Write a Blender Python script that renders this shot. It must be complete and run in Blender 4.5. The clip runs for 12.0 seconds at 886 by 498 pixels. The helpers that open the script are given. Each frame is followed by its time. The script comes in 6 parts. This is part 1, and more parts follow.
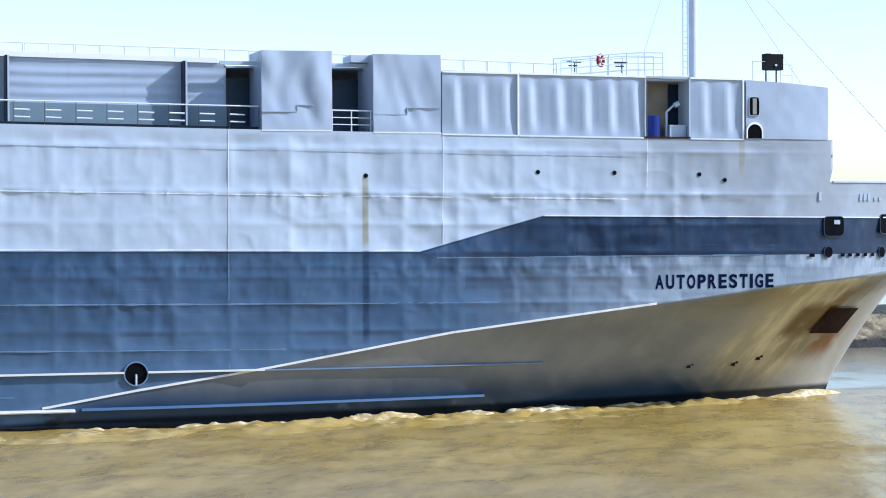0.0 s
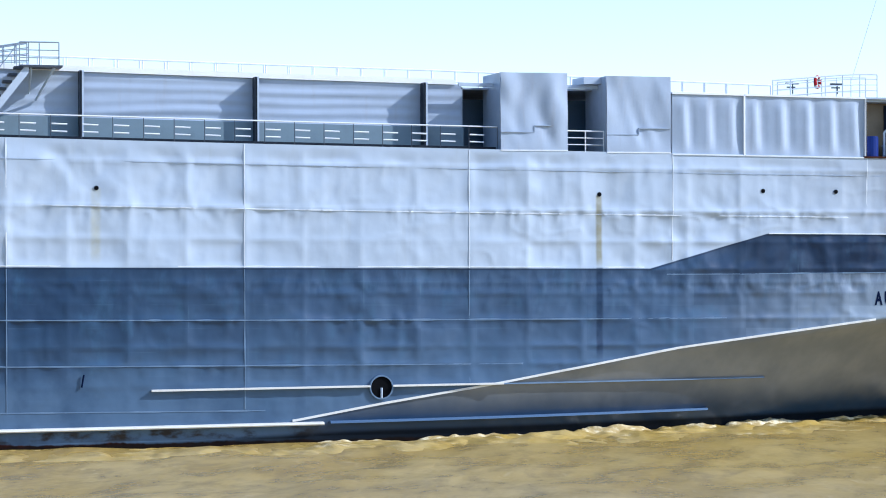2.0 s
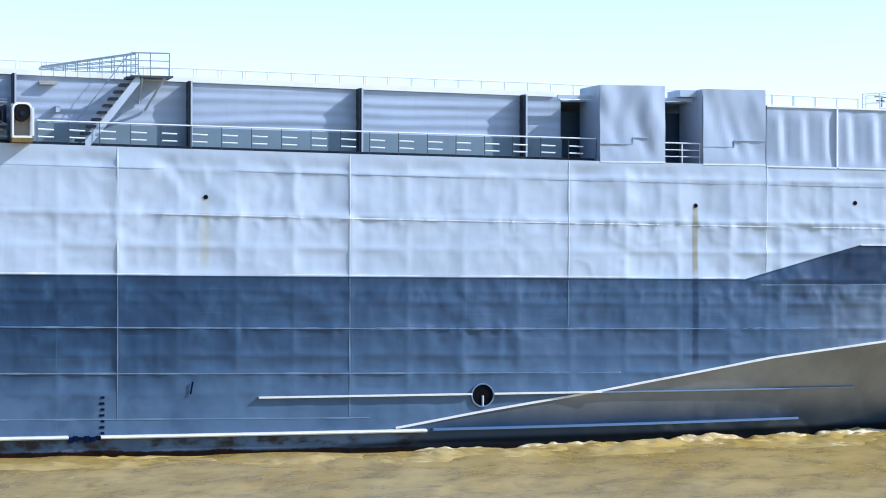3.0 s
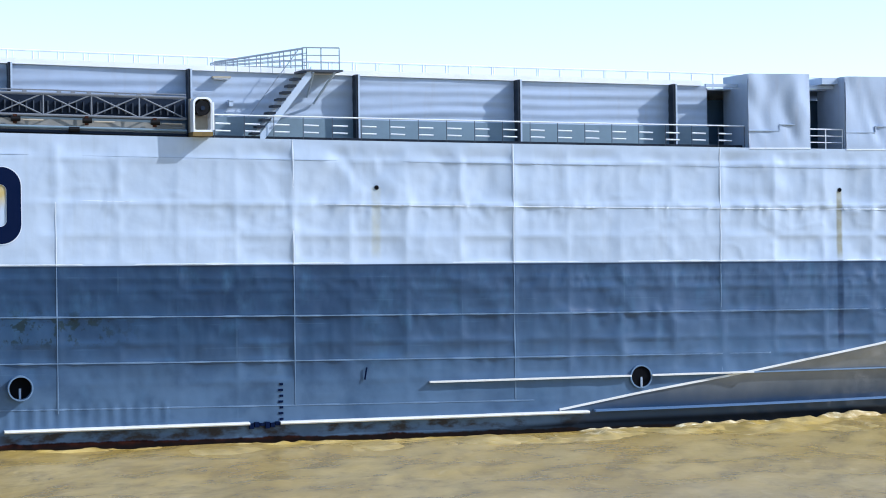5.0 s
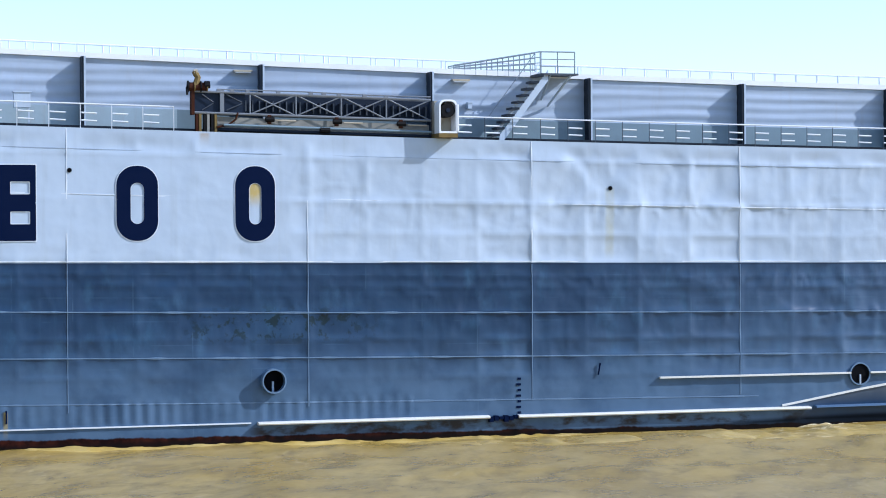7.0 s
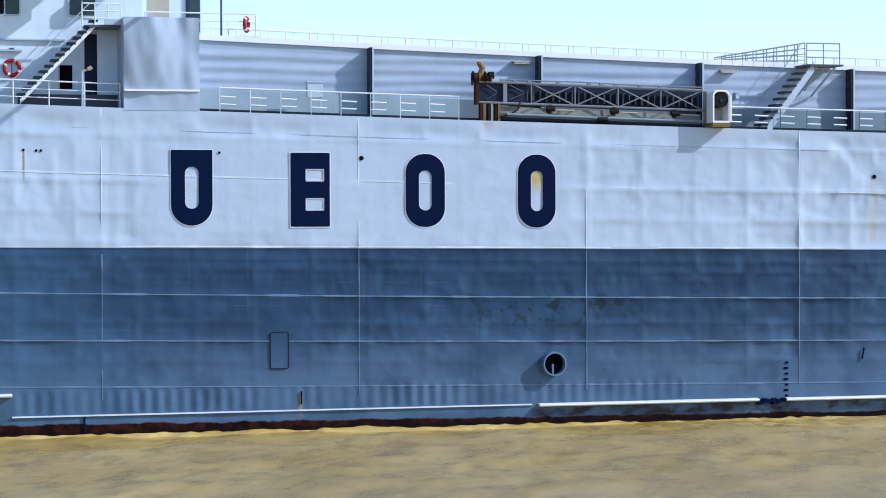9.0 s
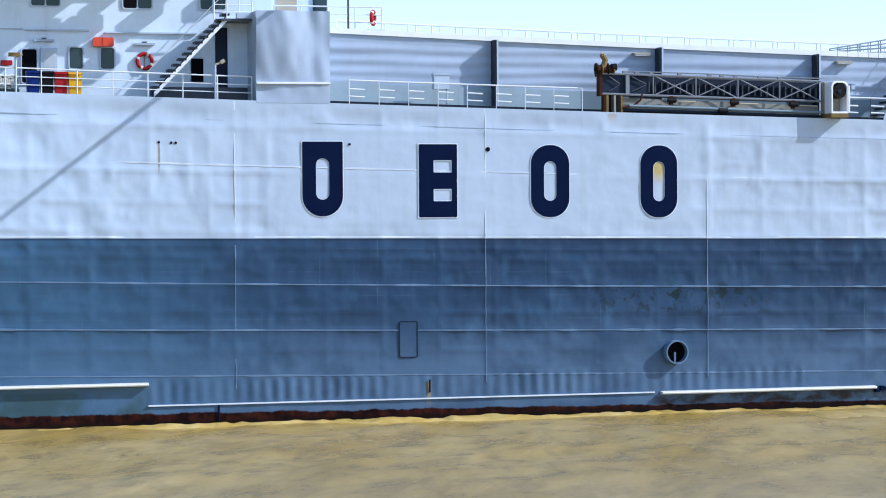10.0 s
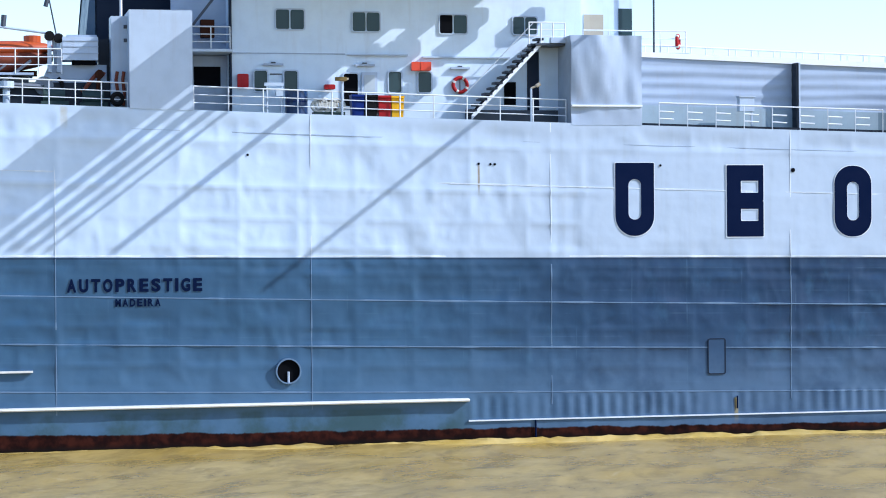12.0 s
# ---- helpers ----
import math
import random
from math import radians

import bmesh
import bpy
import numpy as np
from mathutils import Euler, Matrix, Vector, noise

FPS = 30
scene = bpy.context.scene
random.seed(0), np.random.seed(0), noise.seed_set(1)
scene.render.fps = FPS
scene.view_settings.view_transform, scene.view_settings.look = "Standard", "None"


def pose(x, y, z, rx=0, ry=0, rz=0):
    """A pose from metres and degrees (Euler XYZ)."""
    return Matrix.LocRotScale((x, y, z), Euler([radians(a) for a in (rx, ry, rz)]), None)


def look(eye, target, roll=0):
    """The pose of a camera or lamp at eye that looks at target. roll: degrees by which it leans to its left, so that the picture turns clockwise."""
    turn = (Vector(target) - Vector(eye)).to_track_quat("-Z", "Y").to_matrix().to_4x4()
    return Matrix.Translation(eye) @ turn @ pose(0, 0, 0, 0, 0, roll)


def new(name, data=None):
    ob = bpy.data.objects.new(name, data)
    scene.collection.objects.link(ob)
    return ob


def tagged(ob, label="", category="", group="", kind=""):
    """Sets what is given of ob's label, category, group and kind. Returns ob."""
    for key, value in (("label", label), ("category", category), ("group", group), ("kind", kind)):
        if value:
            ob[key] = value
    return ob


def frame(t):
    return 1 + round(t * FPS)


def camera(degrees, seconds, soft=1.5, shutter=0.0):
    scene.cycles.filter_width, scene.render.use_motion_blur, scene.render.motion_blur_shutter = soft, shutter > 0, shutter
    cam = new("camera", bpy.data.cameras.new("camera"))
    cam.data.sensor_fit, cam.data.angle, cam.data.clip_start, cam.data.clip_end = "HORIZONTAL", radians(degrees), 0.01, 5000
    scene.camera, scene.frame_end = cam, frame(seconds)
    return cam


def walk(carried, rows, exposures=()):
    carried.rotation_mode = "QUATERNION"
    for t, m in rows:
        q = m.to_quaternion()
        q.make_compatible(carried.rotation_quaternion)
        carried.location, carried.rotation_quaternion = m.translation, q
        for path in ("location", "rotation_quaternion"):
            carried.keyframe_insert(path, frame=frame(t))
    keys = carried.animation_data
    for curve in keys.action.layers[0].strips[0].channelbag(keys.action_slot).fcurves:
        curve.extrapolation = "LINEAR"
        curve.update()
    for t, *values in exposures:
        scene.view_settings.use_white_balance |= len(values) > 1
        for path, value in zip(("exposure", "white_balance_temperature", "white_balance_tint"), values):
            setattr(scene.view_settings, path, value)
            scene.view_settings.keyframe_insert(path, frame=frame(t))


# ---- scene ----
# ---- camera: stands on the quay, hand-held, panning a little ----
EYE = 9.43
cam = camera(22.0, 12.0, soft=1.0)
ROWS = [  # seconds, yaw, pitch, roll
    (0.0, -15.257, -0.892, 0.208), (0.5, -15.404, -0.916, 0.003), (1.0, -15.202, -0.857, 0.079),
    (1.5, -15.166, -0.615, 0.203), (2.0, -14.935, -0.427, 0.177), (2.5, -15.047, -0.208, 0.201),
    (3.0, -15.184, -0.176, -0.082), (5.0, -16.631, -0.474, 0.67), (5.5, -16.715, -0.47, 0.547),
    (6.0, -16.61, -0.401, 0.556), (6.5, -16.561, -0.388, 0.428), (7.0, -16.22, -0.442, 0.353),
    (9.0, -14.797, -0.742, 0.2), (9.5, -14.605, -0.899, 0.237), (10.0, -14.439, -0.968, 0.347),
    (10.5, -14.206, -0.957, 0.534), (11.0, -13.665, -0.806, 0.491), (11.5, -12.974, -0.536, 0.475),
    (12.0, -12.253, -0.423, 0.4),
]
walk(cam, [(t, pose(0, 0, EYE, 90 + pitch, 0, yaw) @ pose(0, 0, 0, 0, 0, -roll)) for t, yaw, pitch, roll in ROWS],
     exposures=[(0.0, 0.6, 5500, 12), (3.0, 0.65, 5500, 12), (5.5, 0.64, 5500, 12), (7.0, 0.54, 5500, 12), (9.0, 0.48, 5500, 12), (10.0, 0.56, 5500, 12), (11.5, 0.72, 5500, 12), (12.0, 0.72, 5500, 12)])

# ---- the ship's way: straight ahead along +x at about ten knots ----
SPEED, LANE = 5.245, 109.4          # m/s; distance of its centreline from the quay
HB = 9.4                            # half beam
RIDERS = []                         # things that travel with the ship, with their places aboard

# ---- world, sun, exposure ----
SUN_FROM = Vector((2.3, -1.0, 1.77)).normalized()
world = bpy.data.worlds.new("sky")
scene.world = world
world.use_nodes = True
sky = world.node_tree.nodes.new("ShaderNodeTexSky")
sky.sky_type, sky.sun_disc = "NISHITA", False
sky.sun_elevation = math.asin(SUN_FROM.z)
sky.sun_rotation = math.atan2(SUN_FROM.x, SUN_FROM.y)
sky.air_density, sky.dust_density, sky.ozone_density = 1.0, 0.65, 1.3
world.node_tree.nodes["Background"].inputs[1].default_value = 0.15
world.node_tree.links.new(sky.outputs[0], world.node_tree.nodes["Background"].inputs[0])
sun_data = bpy.data.lights.new("sun", "SUN")
sun_data.energy, sun_data.angle, sun_data.color = 3.6, radians(0.5), (1.0, 0.95, 0.88)
sun = new("sun", sun_data)
sun.matrix_world = look(SUN_FROM * 300, (0, 0, 0))


# ---- materials ----
class Nodes:
    """A small writer of node materials."""

    def __init__(self, name, rough=0.5, metal=0.0, spec=0.5):
        self.mat = bpy.data.materials.new(name)
        self.mat.use_nodes = True
        self.tree = self.mat.node_tree
        self.bsdf = self.tree.nodes["Principled BSDF"]
        self.bsdf.inputs["Roughness"].default_value = rough
        self.bsdf.inputs["Metallic"].default_value = metal
        self.bsdf.inputs["Specular IOR Level"].default_value = spec
        self.coord = self.tree.nodes.new("ShaderNodeTexCoord").outputs["Object"]

    def put(self, value, socket):
        if isinstance(value, bpy.types.NodeSocket):
            self.tree.links.new(value, socket)
        elif isinstance(value, tuple) and len(value) == 3 and socket.type == "RGBA":
            socket.default_value = (*value, 1)
        else:
            socket.default_value = value

    def math(self, op, a, b=0.0, c=0.0, clamp=False):
        n = self.tree.nodes.new("ShaderNodeMath")
        n.operation, n.use_clamp = op, clamp
        for k, value in enumerate((a, b, c)):
            self.put(value, n.inputs[k])
        return n.outputs[0]

    def axes(self):
        n = self.tree.nodes.new("ShaderNodeSeparateXYZ")
        self.put(self.coord, n.inputs[0])
        return n.outputs

    def scaled(self, sx, sy, sz):
        n = self.tree.nodes.new("ShaderNodeMapping")
        self.put(self.coord, n.inputs[0])
        n.inputs["Scale"].default_value = (sx, sy, sz)
        return n.outputs[0]

    def raked(self, sx, sy, lean):
        """Coordinates drawn out along a line that leans from y towards x."""
        x, y, z = self.axes()
        n = self.tree.nodes.new("ShaderNodeCombineXYZ")
        self.put(self.math("MULTIPLY", self.math("MULTIPLY_ADD", y, -lean, x), sx), n.inputs[0])
        self.put(self.math("MULTIPLY", y, sy), n.inputs[1])
        return n.outputs[0]

    def noise(self, scale, detail=4.0, rough=0.55, vector=None, distort=0.0):
        n = self.tree.nodes.new("ShaderNodeTexNoise")
        self.put(self.coord if vector is None else vector, n.inputs["Vector"])
        n.inputs["Scale"].default_value, n.inputs["Detail"].default_value = scale, detail
        n.inputs["Roughness"].default_value, n.inputs["Distortion"].default_value = rough, distort
        return n.outputs[0]

    def ramp(self, value, low, high):
        n = self.tree.nodes.new("ShaderNodeMapRange")
        n.interpolation_type = "SMOOTHSTEP"
        self.put(value, n.inputs[0])
        n.inputs[1].default_value, n.inputs[2].default_value = low, high
        return n.outputs[0]

    def mix(self, factor, a, b, blend="MIX"):
        n = self.tree.nodes.new("ShaderNodeMix")
        n.data_type, n.blend_type = "RGBA", blend
        self.put(factor, n.inputs["Factor"])
        self.put(a, n.inputs["A"]) if isinstance(a, bpy.types.NodeSocket) else None
        sockets = [i for i in n.inputs if i.type == "RGBA"]
        self.put(a, sockets[0])
        self.put(b, sockets[1])
        return [o for o in n.outputs if o.type == "RGBA"][0]

    def done(self, colour, rough=None, height=None, strength=0.3, distance=0.02):
        self.put(colour, self.bsdf.inputs["Base Color"])
        if rough is not None:
            self.put(rough, self.bsdf.inputs["Roughness"])
        if height is not None:
            n = self.tree.nodes.new("ShaderNodeBump")
            n.inputs["Strength"].default_value, n.inputs["Distance"].default_value = strength, distance
            self.put(height, n.inputs["Height"])
            self.tree.links.new(n.outputs[0], self.bsdf.inputs["Normal"])
        return self.mat


def paint(name, colour, wear=None, rough=0.45, amount=0.35, metal=0.0, spec=0.4):
    """Ship's paint: mottled, a little stained, with fine relief."""
    n = Nodes(name, rough, metal, spec)
    if wear is None:
        wear = (0.25, 0.15, 0.08) if min(colour) > 0.25 else tuple(c * 0.6 for c in colour)
    blotch = n.ramp(n.noise(1.3, 5), 0.35, 0.75)
    streak = n.ramp(n.noise(1.0, 4, vector=n.scaled(3.0, 3.0, 0.35)), 0.52, 0.8)
    dark = tuple(c * 0.78 for c in colour)
    base = n.mix(n.math("MULTIPLY", blotch, amount), colour, dark)
    base = n.mix(n.math("MULTIPLY", streak, amount * 0.35), base, wear)
    return n.done(base, n.math("MULTIPLY_ADD", blotch, 0.2, rough - 0.1), n.noise(9.0, 3), 0.12, 0.02)


WHITE = (0.435, 0.51, 0.61)
BLUE = (0.011, 0.032, 0.074)
NAVY = (0.003, 0.008, 0.033)


def hull_material():
    """White above, blue below, a darker band at the bow, pale lower bow, red boot top aft, stains."""
    n = Nodes("hull_paint", 0.34, 0.0, 0.5)
    x, y, z = n.axes()
    # the white's lower edge, with the step up at the bow
    line = n.math("MULTIPLY_ADD", x, -0.0088, 7.93)
    step = n.math("MULTIPLY_ADD", n.math("DIVIDE", n.math("SUBTRACT", x, 26.2), 5.8, clamp=True), 1.65, line)
    white = n.ramp(n.math("SUBTRACT", z, step), -0.02, 0.02)
    band = n.math("MULTIPLY", n.ramp(n.math("SUBTRACT", z, 7.42), -0.02, 0.02), n.ramp(x, 25.0, 33.0))
    broad = n.ramp(n.noise(0.28, 4), 0.3, 0.72)
    plates = n.ramp(n.noise(0.9, 4, vector=n.scaled(0.5, 1.0, 1.4)), 0.35, 0.7)
    streaks = n.ramp(n.noise(1.0, 5, vector=n.scaled(2.6, 2.6, 0.22)), 0.5, 0.78)
    blue = n.mix(n.math("MULTIPLY", broad, 0.6), BLUE, (0.026, 0.066, 0.138))
    blue = n.mix(n.math("MULTIPLY", plates, 0.45), blue, (0.009, 0.034, 0.088))
    blue = n.mix(n.math("MULTIPLY", streaks, 0.14), blue, (0.06, 0.12, 0.20))
    navy = n.mix(n.math("MULTIPLY", plates, 0.5), (0.005, 0.018, 0.052), (0.010, 0.028, 0.066))
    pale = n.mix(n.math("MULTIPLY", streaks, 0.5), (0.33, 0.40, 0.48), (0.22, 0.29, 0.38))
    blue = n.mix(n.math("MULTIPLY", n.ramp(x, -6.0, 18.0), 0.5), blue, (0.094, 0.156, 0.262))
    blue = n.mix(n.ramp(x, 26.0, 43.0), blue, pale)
    blue = n.mix(band, blue, navy)
    # plate by plate the paint has faded differently
    cell = n.tree.nodes.new("ShaderNodeCombineXYZ")
    n.put(n.math("FLOOR", n.math("MULTIPLY_ADD", x, 0.3788, 1.27)), cell.inputs[0])
    n.put(n.math("FLOOR", n.math("MULTIPLY", n.math("MULTIPLY_ADD", x, 0.0125, z), 0.95)), cell.inputs[2])
    fade = n.tree.nodes.new("ShaderNodeTexWhiteNoise")
    n.put(cell.outputs[0], fade.inputs[0])
    blue = n.mix(n.math("MULTIPLY", fade.outputs[0], 0.30), blue, (0.012, 0.036, 0.088))
    edge_u = n.ramp(n.math("ABSOLUTE", n.math("SUBTRACT", n.math("FRACT", n.math("MULTIPLY_ADD", x, 0.3788, 1.27)), 0.5)), 0.484, 0.497)
    edge_v = n.ramp(n.math("ABSOLUTE", n.math("SUBTRACT", n.math("FRACT", n.math("MULTIPLY", n.math("MULTIPLY_ADD", x, 0.0125, z), 0.95)), 0.5)), 0.46, 0.49)
    chalk = n.math("MULTIPLY", n.math("MAXIMUM", edge_u, n.math("MULTIPLY", edge_v, 0.6)), n.ramp(n.noise(0.55, 4), 0.48, 0.66))
    blue = n.mix(n.math("MULTIPLY", chalk, 0.3), blue, (0.10, 0.17, 0.25))
    bloom = n.math("MULTIPLY", n.ramp(n.noise(1.0, 4, vector=n.scaled(1.1, 1.0, 0.6)), 0.52, 0.80), 0.45)
    blue = n.mix(bloom, blue, (0.052, 0.125, 0.215))
    # dark blotches, thicker towards the top of the blue
    upper_dark = n.math("MULTIPLY", n.ramp(n.noise(1.2, 4, vector=n.scaled(1.6, 1.0, 0.6)), 0.40, 0.62), n.ramp(z, 5.6, 7.7))
    blue = n.mix(n.math("MULTIPLY", upper_dark, 0.5), blue, (0.010, 0.032, 0.08))
    # blue pales downwards: the water's reflected light is painted in
    water_sheen = n.math("MULTIPLY", n.ramp(z, 5.6, 1.6), n.math("MULTIPLY_ADD", n.ramp(n.noise(0.6, 4), 0.3, 0.6), 0.5, 0.5))
    blue = n.mix(n.math("MULTIPLY", water_sheen, 0.85), blue, (0.082, 0.140, 0.228))
    # worn patch with green scrapes amidships
    patch = n.math("MULTIPLY", n.math("MULTIPLY", n.ramp(x, -20.5, -18.0), n.ramp(x, -9.5, -13.0)),
                   n.math("MULTIPLY", n.ramp(z, 4.3, 4.9), n.ramp(z, 6.3, 5.7)))
    blue = n.mix(n.math("MULTIPLY", n.math("MULTIPLY", patch, 0.85), n.ramp(n.noise(1.7, 5, 0.7), 0.50, 0.58)), blue, (0.006, 0.018, 0.022))
    whites = n.mix(n.math("MULTIPLY", broad, 0.35), WHITE, (0.325, 0.395, 0.49))
    whites = n.mix(n.math("MULTIPLY", streaks, 0.25), whites, (0.32, 0.355, 0.39))
    # white greys towards the bow: shade on the turning side, painted in
    bow_shade = n.math("MULTIPLY", n.ramp(x, 29.0, 43.5), n.ramp(n.noise(0.5, 4, 0.5, vector=n.scaled(0.8, 1.0, 0.6)), 0.22, 0.6))
    blue = n.mix(n.math("MULTIPLY", n.ramp(x, -30.0, -46.0), 0.5), blue, (0.055, 0.128, 0.215))
    whites = n.mix(n.math("MULTIPLY", n.ramp(x, -35.0, -50.0), 0.8), whites, (0.50, 0.60, 0.725))
    whites = n.mix(n.math("MULTIPLY", bow_shade, 0.75), whites, (0.25, 0.275, 0.31))
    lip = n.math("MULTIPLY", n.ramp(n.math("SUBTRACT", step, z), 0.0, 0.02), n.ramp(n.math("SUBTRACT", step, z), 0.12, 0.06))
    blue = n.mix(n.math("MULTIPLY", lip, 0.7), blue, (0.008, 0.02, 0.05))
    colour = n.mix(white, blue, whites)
    # forward the paint is slightly darker and less blue
    colour = n.mix(n.ramp(x, -34.0, 0.0), colour, (0.985, 0.975, 0.965), "MULTIPLY")
    # lower bow under the knuckle: salt, dust, rust, and painted-in light off the water
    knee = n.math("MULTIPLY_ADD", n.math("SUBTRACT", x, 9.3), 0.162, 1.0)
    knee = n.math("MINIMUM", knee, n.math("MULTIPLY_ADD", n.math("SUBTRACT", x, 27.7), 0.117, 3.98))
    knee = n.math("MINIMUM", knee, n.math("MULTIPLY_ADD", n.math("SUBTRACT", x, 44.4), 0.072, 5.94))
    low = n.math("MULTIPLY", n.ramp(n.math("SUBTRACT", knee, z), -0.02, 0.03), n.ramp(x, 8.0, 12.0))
    low_bow = n.mix(n.ramp(n.noise(0.35, 5), 0.3, 0.7), (0.235, 0.245, 0.25), (0.16, 0.175, 0.19))
    low_bow = n.mix(n.ramp(x, 40.5, 46.0), low_bow, (0.38, 0.375, 0.345))
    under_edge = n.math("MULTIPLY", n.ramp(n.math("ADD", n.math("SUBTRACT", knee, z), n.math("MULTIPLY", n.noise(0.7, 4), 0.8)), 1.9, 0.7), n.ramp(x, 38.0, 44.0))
    low_bow = n.mix(n.math("MULTIPLY", under_edge, 0.75), low_bow, (0.13, 0.115, 0.065))
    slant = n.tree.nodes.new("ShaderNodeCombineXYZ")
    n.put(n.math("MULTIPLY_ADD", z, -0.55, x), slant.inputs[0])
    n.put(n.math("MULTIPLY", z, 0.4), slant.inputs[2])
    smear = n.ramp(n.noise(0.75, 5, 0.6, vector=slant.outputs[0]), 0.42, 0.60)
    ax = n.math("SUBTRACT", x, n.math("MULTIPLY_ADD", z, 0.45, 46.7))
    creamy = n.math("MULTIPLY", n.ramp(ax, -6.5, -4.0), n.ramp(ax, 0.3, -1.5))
    low_bow = n.mix(n.math("MULTIPLY", creamy, 0.7), low_bow, (0.36, 0.32, 0.20))
    low_bow = n.mix(n.math("MULTIPLY", n.math("MULTIPLY", smear, creamy), 0.9), low_bow, (0.60, 0.55, 0.38))
    # dark foot: shade on the downward-facing shell put into the colour
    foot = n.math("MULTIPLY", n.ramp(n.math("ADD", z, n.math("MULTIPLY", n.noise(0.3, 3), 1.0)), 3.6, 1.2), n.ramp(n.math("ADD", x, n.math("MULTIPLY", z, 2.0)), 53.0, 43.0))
    low_bow = n.mix(foot, low_bow, (0.014, 0.038, 0.08))
    colour = n.mix(low, colour, low_bow)
    # runs below the scuppers
    for at, top, foot_z, half, tint, amount in ((23.68, 11.1, 7.85, 0.2, (0.27, 0.26, 0.18), 0.85), (23.68, 7.75, 3.6, 0.22, (0.008, 0.027, 0.07), 0.8),
                                              (0.5, 11.4, 8.2, 0.3, (0.40, 0.39, 0.27), 0.4), (-39.55, 12.45, 11.2, 0.07, (0.22, 0.17, 0.10), 0.8),
                                              (-27.4, 1.7, 0.7, 0.14, (0.22, 0.17, 0.05), 0.8), (41.9, 13.0, 11.2, 0.2, (0.27, 0.25, 0.17), 0.6),
                                              (-16.34, 11.7, 10.75, 0.42, (0.45, 0.34, 0.12), 1.0), (-18.6, 13.85, 13.5, 0.3, (0.36, 0.24, 0.10), 0.55), (-58.0, 15.0, 14.1, 0.22, (0.42, 0.36, 0.20), 0.4)):
        across = n.ramp(n.math("ABSOLUTE", n.math("SUBTRACT", x, at)), half, half * 0.4)
        along = n.math("MULTIPLY", n.ramp(z, foot_z - 0.3, foot_z + 0.5), n.ramp(z, top + 0.05, top - 0.05))
        run = n.math("MULTIPLY", n.math("MULTIPLY", across, along), n.math("MULTIPLY_ADD", n.noise(3.0, 4), 0.8, amount - 0.4), clamp=True)
        colour = n.mix(run, colour, tint)
    # rust round the anchor
    worn = n.ramp(n.noise(1.1, 5, 0.6), 0.25, 0.48)
    brown = n.math("MULTIPLY", n.math("MULTIPLY", n.ramp(n.math("ABSOLUTE", n.math("ADD", ax, 1.7)), 1.6, 0.6), n.ramp(z, 2.9, 3.7)), n.ramp(z, 5.2, 4.6))
    colour = n.mix(n.math("MULTIPLY", brown, worn), colour, (0.085, 0.052, 0.016))
    spot = n.math("MULTIPLY", n.math("MULTIPLY", n.ramp(n.math("ABSOLUTE", n.math("SUBTRACT", ax, 0.95)), 1.35, 0.4), n.ramp(z, 1.7, 2.8)), n.ramp(z, 4.2, 3.4))
    colour = n.mix(n.math("MULTIPLY", spot, worn), colour, (0.19, 0.058, 0.008))
    stained = n.math("MULTIPLY", n.math("MULTIPLY", n.ramp(ax, -3.6, -1.4), n.ramp(ax, 2.3, 1.2)), n.math("MULTIPLY", n.ramp(z, 1.4, 2.6), n.ramp(n.math("SUBTRACT", knee, z), 0.0, 0.5)))
    blots = n.ramp(n.noise(0.8, 5, 0.65, vector=slant.outputs[0]), 0.36, 0.58)
    colour = n.mix(n.math("MULTIPLY", n.math("MULTIPLY", stained, blots), 0.7), colour, (0.13, 0.105, 0.048))
    trail = n.math("MULTIPLY", n.math("MULTIPLY", n.ramp(n.math("ABSOLUTE", n.math("SUBTRACT", x, n.math("MULTIPLY_ADD", z, 0.9, 43.9))), 0.8, 0.2), n.ramp(z, 3.6, 4.4)), n.ramp(z, 6.1, 5.4))
    colour = n.mix(n.math("MULTIPLY", trail, worn), colour, (0.13, 0.075, 0.02))
    under = n.math("MULTIPLY", n.math("MULTIPLY", n.ramp(z, 0.15, 0.45), n.ramp(z, 0.86, 0.72)), n.math("MULTIPLY", n.ramp(x, -17.0, -16.0), n.ramp(x, 12.0, 9.0)))
    colour = n.mix(n.math("MULTIPLY", under, n.ramp(n.noise(0.8, 4, vector=n.scaled(1.0, 1.0, 2.0)), 0.42, 0.6)), colour, (0.014, 0.009, 0.006))
    slime = n.math("MULTIPLY", n.math("MULTIPLY", n.ramp(z, 1.75, 1.5), n.ramp(x, -39.5, -41.0)), n.ramp(n.noise(0.5, 5, 0.6), 0.35, 0.62))
    colour = n.mix(n.math("MULTIPLY", slime, 0.8), colour, (0.028, 0.062, 0.062))
    # boot top, uncovered aft
    edge = n.math("ADD", n.math("MULTIPLY_ADD", x, -0.0085, 0.02), n.math("MULTIPLY", n.noise(0.8, 6, 0.65, vector=n.scaled(1.0, 1.0, 0.3)), 0.42))
    boot = n.ramp(n.math("SUBTRACT", edge, z), -0.04, 0.04)
    rust = n.mix(n.ramp(n.noise(2.0, 6), 0.35, 0.7), (0.010, 0.004, 0.004), (0.042, 0.012, 0.008))
    colour = n.mix(boot, colour, rust)
    # wet strip at the waterline, and the shadow line there painted in
    wet_shadow = n.ramp(n.math("ADD", z, n.math("MULTIPLY", n.ramp(x, 2.0, 14.0), -0.30)), 0.34, 0.08)
    colour = n.mix(n.math("MULTIPLY", wet_shadow, 0.85), colour, (0.006, 0.006, 0.006))
